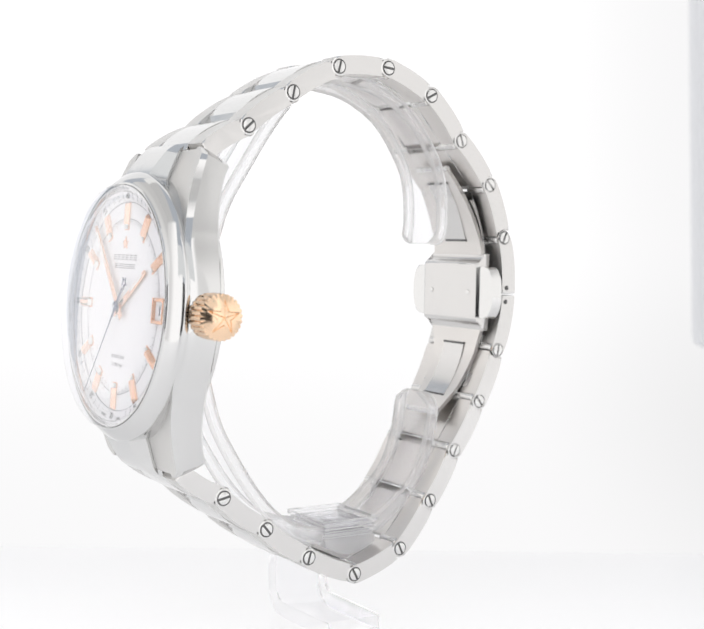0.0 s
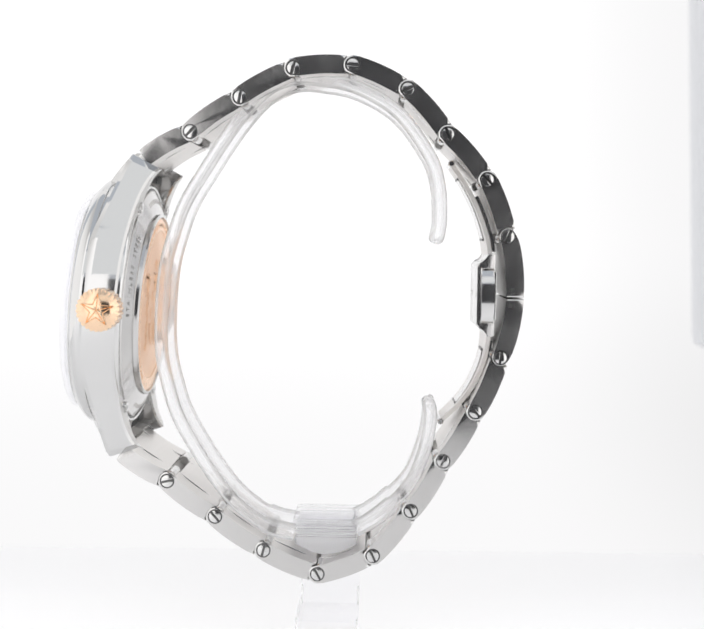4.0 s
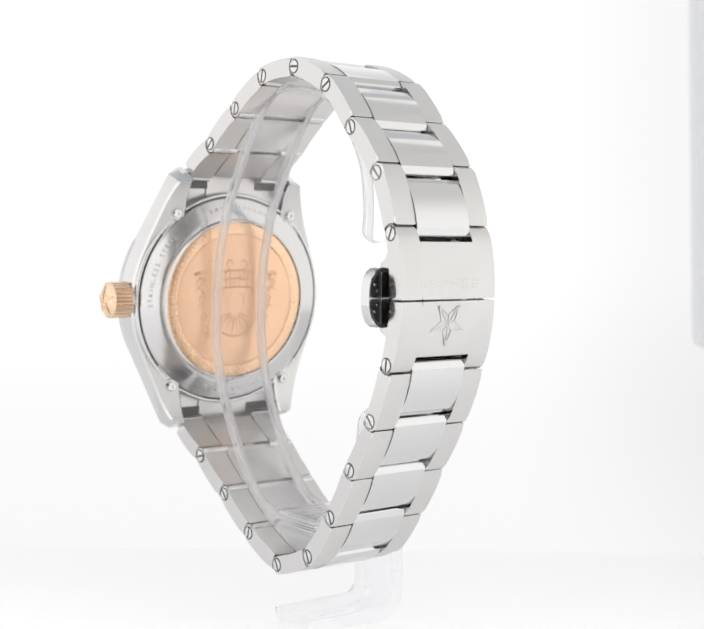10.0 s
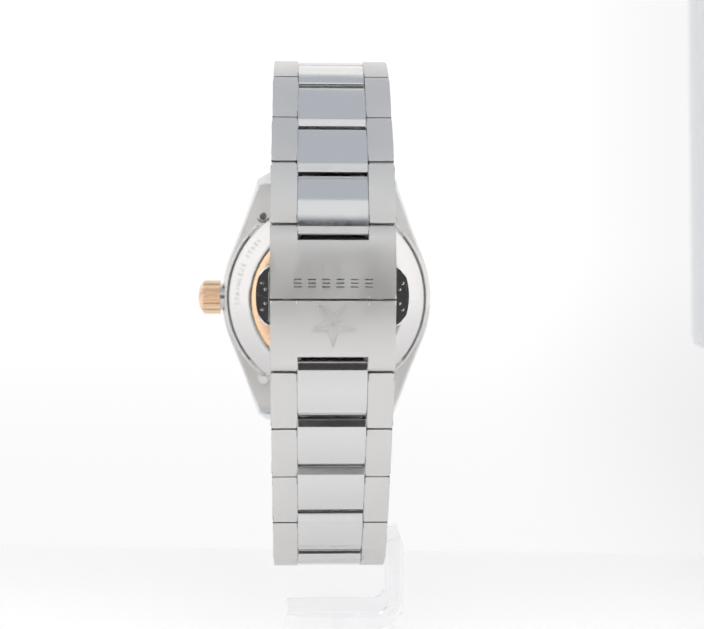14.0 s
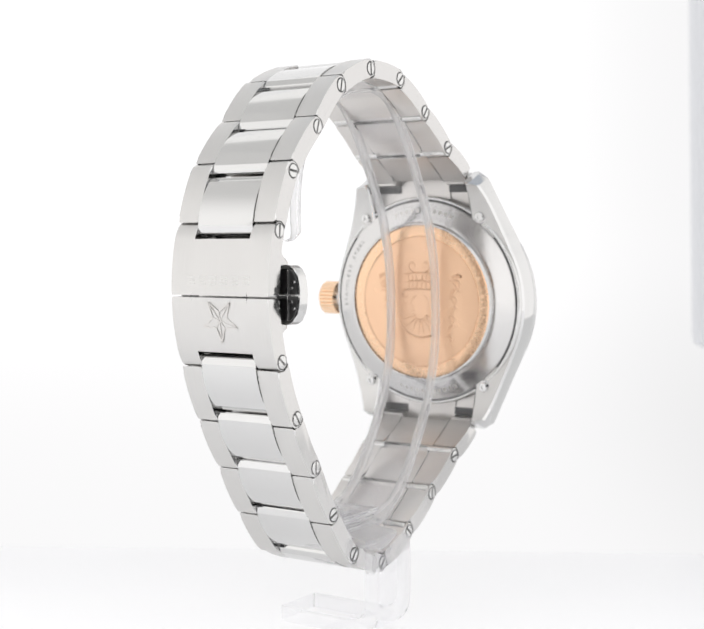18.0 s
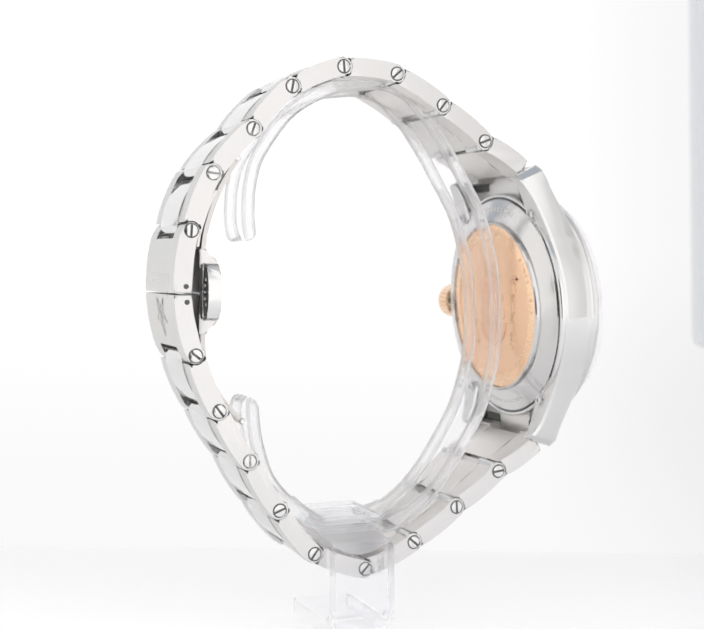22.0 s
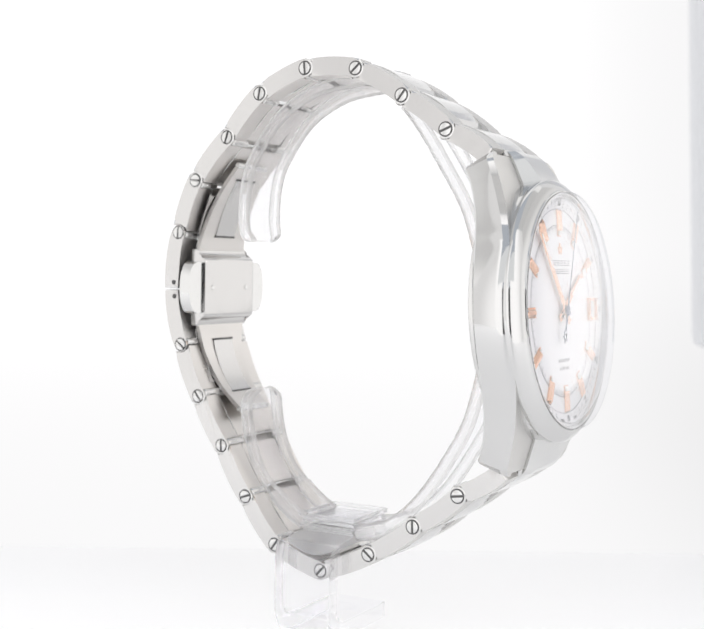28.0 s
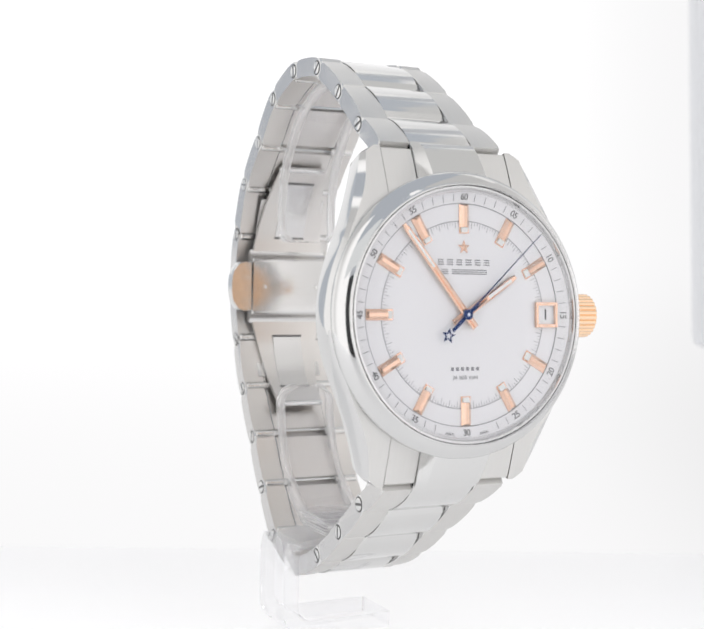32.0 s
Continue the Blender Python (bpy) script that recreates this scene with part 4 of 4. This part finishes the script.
def curl(bm, pts, thick, h, relief=0.016, thin=1.0):
    """A raised ridge along a path on the case back; thin: its width at the end, as a share of that at the start."""
    path = [Vector((*p, 0)) for p in smooth_path(pts, 4)]
    prev = None
    for i, p in enumerate(path):
        f = 1 + (thin - 1) * i / (len(path) - 1)
        d = (path[min(i + 1, len(path) - 1)] - path[max(i - 1, 0)]).normalized()
        nn = Vector((-d.y, d.x, 0)) * thick * f
        ring = [bm.verts.new(p + nn * e + Vector((0, 0, -h - 1.4 * relief * f * top))) for e, top in ((-1, 0), (-0.5, 0.8), (0, 1), (0.5, 0.8), (1, 0))]
        if prev:
            for j in range(4):
                bm.faces.new((prev[j], prev[j + 1], ring[j + 1], ring[j]))
        prev = ring


def scroll(cx, cy, r, turns, start, way):
    return [(cx + r * (1 - 0.75 * k / 9) * math.cos(start + way * turns * 2 * math.pi * k / 9),
             cy + r * (1 - 0.75 * k / 9) * math.sin(start + way * turns * 2 * math.pi * k / 9)) for k in range(10)]


bm = bmesh.new()
for sx in (-1, 1):
    # a leafy stem down each side, with leaves that curl out and in by turns
    stem = [(0.86, 0.47), (0.76, 0.50), (0.70, 0.40), (0.76, 0.24), (0.64, 0.10), (0.72, -0.08), (0.60, -0.24), (0.66, -0.42), (0.56, -0.60), (0.62, -0.70)]
    curl(bm, [(sx * x, y) for x, y in stem], 0.030, 0.904, 0.020, 0.6)
    for k, (x, y) in enumerate(stem[1:-1]):
        way = 1 if k % 2 else -1
        r = 0.125 - 0.006 * k
        leaf = [(x, y), (x + way * r * 0.75, y - r * 0.15), (x + way * r * 1.05, y - r * 0.85), (x + way * r * 0.5, y - r * 1.25), (x + way * r * 0.3, y - r * 0.8)]
        curl(bm, [(sx * a, b) for a, b in leaf], 0.034, 0.905, 0.018, 0.35)
        curl(bm, [(sx * a, b) for a, b in ((x, y), (x - way * r * 0.5, y - r * 0.3), (x - way * r * 0.8, y - r * 0.9))], 0.026, 0.905, 0.014, 0.2)
    # the middle motif: a fretted crest, curls below it and a fan at the foot
    for k in range(3):
        x = 0.05 + 0.085 * k
        curl(bm, [(sx * x, 0.24), (sx * x, 0.36), (sx * (x + 0.012), 0.50)], 0.016, 0.909, 0.014)
    curl(bm, scroll(sx * 0.13, 0.66, 0.10, 1.1, -math.pi / 2, sx), 0.022, 0.907, 0.016, 0.5)
    curl(bm, scroll(sx * 0.30, 0.14, 0.09, 1.1, math.pi / 2, -sx), 0.022, 0.908, 0.015, 0.5)
    curl(bm, scroll(sx * 0.34, -0.10, 0.10, 1.0, -math.pi / 2, sx), 0.024, 0.908, 0.015, 0.4)
    curl(bm, [(sx * 0.10, 0.12), (sx * 0.19, 0.0), (sx * 0.14, -0.14), (sx * 0.24, -0.22)], 0.026, 0.909, 0.014, 0.5)
    for k in range(4):
        a = radians(8 + 21 * k)
        curl(bm, [(sx * r * math.sin(a), -0.20 - r * math.cos(a)) for r in (0.12, 0.26, 0.40)], 0.030, 0.908, 0.016, 0.6)
for y, w in ((0.52, 0.30), (0.37, 0.27), (0.22, 0.29)):
    curl(bm, [(-w, y), (0, y + 0.02), (w, y)], 0.020, 0.909, 0.014)
curl(bm, [(0.46 * math.sin(radians(-80 + 20 * k)), -0.20 - 0.46 * math.cos(radians(-80 + 20 * k))) for k in range(9)], 0.024, 0.908, 0.016)
part("relief_ornament", bm, GOLD_MATT, medal, "raised curling ornament", 40, CASE)
for sx in (-1, 1):
    for sy in (-1, 1):
        bm = bmesh.new()
        lathe(bm, [(0, 0), (0.085, 0), (0.085, 0.05), (0.07, 0.06), (0.035, 0.06), (0.03, 0.03), (0, 0.03)], 24)
        part("screw", bm, POLISHED, caseback, "steel case back screw", 30, CASE @ Matrix.Translation((sx * 1.19, sy * 1.54, -0.755)) @ Matrix.Rotation(math.pi, 4, "X"))
        bm = bmesh.new()
        lathe(bm, [(0, 0), (0.13, 0), (0.13, 0.055), (0.115, 0.07), (0, 0.07)], 28)
        part("screw_ear", bm, SIDE_STEEL, caseback, "rounded ear round a case back screw", 30, CASE @ Matrix.Translation((sx * 1.19, sy * 1.54, -0.69)) @ Matrix.Rotation(math.pi, 4, "X"))

# ---- the stand ----
stand = new("watch_stand")
tagged(stand, "clear acrylic C-shaped watch display stand with a bent foot", "watch stand")
SX0, SX1 = -0.42, 0.62
C_PATH = [(1.55, 6.16), (1.61, 6.3), (1.64, 6.6), (1.60, 7.1), (1.44, 7.55), (0.95, 8.20), (0.30, 8.58), (-0.3, 8.70), (-0.68, 8.71), (-1.05, 8.58), (-1.39, 8.27), (-1.73, 7.83),
          (-2.085, 7.28), (-2.41, 6.73), (-2.59, 6.22), (-2.71, 5.74), (-2.77, 5.12), (-2.765, 4.35), (-2.64, 3.76), (-2.47, 3.28), (-2.12, 2.68), (-1.81, 2.24), (-1.47, 1.88), (-1.04, 1.60), (-0.62, 1.50)]
D_PATH = [(0.36, 1.58), (0.62, 1.73), (0.93, 1.985), (1.25, 2.36), (1.45, 2.88), (1.53, 3.32), (1.525, 3.54), (1.48, 3.66)]
bm = bmesh.new()
strap(bm, smooth_path(C_PATH, 9), SX0, SX1, 0.21, 0.05, 0.20, 0.0, 0.0, 0.52)
finish("holder_arm", bm, [ACRYLIC, ACRYLIC_CUT, ACRYLIC_RIM], stand, "long curved clear acrylic arm", 50)
bm = bmesh.new()
strap(bm, smooth_path(D_PATH, 9), SX0, SX1, 0.21, 0.05, 0.0, 0.32, 0.72)
finish("holder_hook", bm, [ACRYLIC, ACRYLIC_CUT, ACRYLIC_RIM], stand, "short curved clear acrylic arm", 50)
# the block: a top slab, a narrower one under it and a rounded shoulder that sits on the foot
for z0, z1, g in ((1.665, 1.745, 0.0), (1.585, 1.655, 0.045), (1.515, 1.575, 0.015), (1.452, 1.505, 0.05)):
    bm = bmesh.new()
    box(bm, SX0 - 0.06 + g, SX1 + 0.06 - g, -0.63 + g, 0.40 - g, z0, z1, 0.018)
    clear_part("slab", bm, stand, "clear acrylic slab of the block", "z", (1, 0, 2))
bm = bmesh.new()
rings = []
for x, top, drop, grow in ((SX1 + 0.03, 1.40, 0.0, -0.02), (SX1, 1.442, 0.0, 0.0), (-0.50, 1.442, 0.0, 0.0), (-0.72, 1.42, 0.0, 0.0), (-0.84, 1.40, 0.0, 0.0), (-0.872, 1.38, 0.02, -0.01)):
    ol = [(-0.60 - grow, top)] + [(-0.60 - grow + (0.98 + 2 * grow) * k / 10, 1.33 - 0.16 * math.sin(math.pi * k / 10) + drop) for k in range(11)] + [(0.38 + grow, top)]
    rings.append([bm.verts.new((x, y, z)) for y, z in ol])
for a, b in zip(rings, rings[1:]):
    for k in range(len(a)):
        m_ = (k + 1) % len(a)
        bm.faces.new((a[k], a[m_], b[m_], b[k]))
bm.faces.new(rings[0])
bm.faces.new(rings[-1])
clear_part("block", bm, stand, "clear acrylic shoulder of the block", "y", (3, 3, 3))
bm = bmesh.new()
FOOT = smooth_path([(-0.96, 1.36), (-0.995, 1.25), (-1.012, 1.10), (-1.015, 0.90), (-1.015, 0.42), (-0.98, 0.17), (-0.84, 0.03), (-0.60, 0.0), (0.0, 0.0), (0.76, 0.0)], 4)
left, right_ = [], []
fp = [Vector(p) for p in FOOT]
for i, p in enumerate(fp):
    d = (fp[min(i + 1, len(fp) - 1)] - fp[max(i - 1, 0)]).normalized()
    nn = Vector((-d.y, d.x)) * 0.13
    left.append(tuple(p + nn))
    right_.append(tuple(p - nn))
prism(bm, left + right_[::-1], -0.58, 0.42, "y", 0.03)
foot = clear_part("foot", bm, stand, "bent clear acrylic foot", "y")
bm = bmesh.new()
lathe(bm, [(0.20, 0.131), (0.235, 0.134), (0.27, 0.131)], 40)
part("recess", bm, ACRYLIC, foot, "faint round recess in the foot", 30, Matrix.Translation((0.1, -0.08, 0)))

for ob in stand.children:       # clear acrylic lets the light through
    ob.visible_shadow = False


def motions():
    rows = [(t, turn_pose(t)) for t in [2.0 * k for k in range(17)]]
    walk(watch, rows)
    walk(stand, rows)
    walk(second_hand, [(2.0 * k, hand_pose(6.0 * 2.0 * k - 145.0)) for k in range(17)])
    walk(minute_hand, [(2.0 * k, hand_pose(-41.6 + 0.1 * 2.0 * k)) for k in range(17)])


motions()
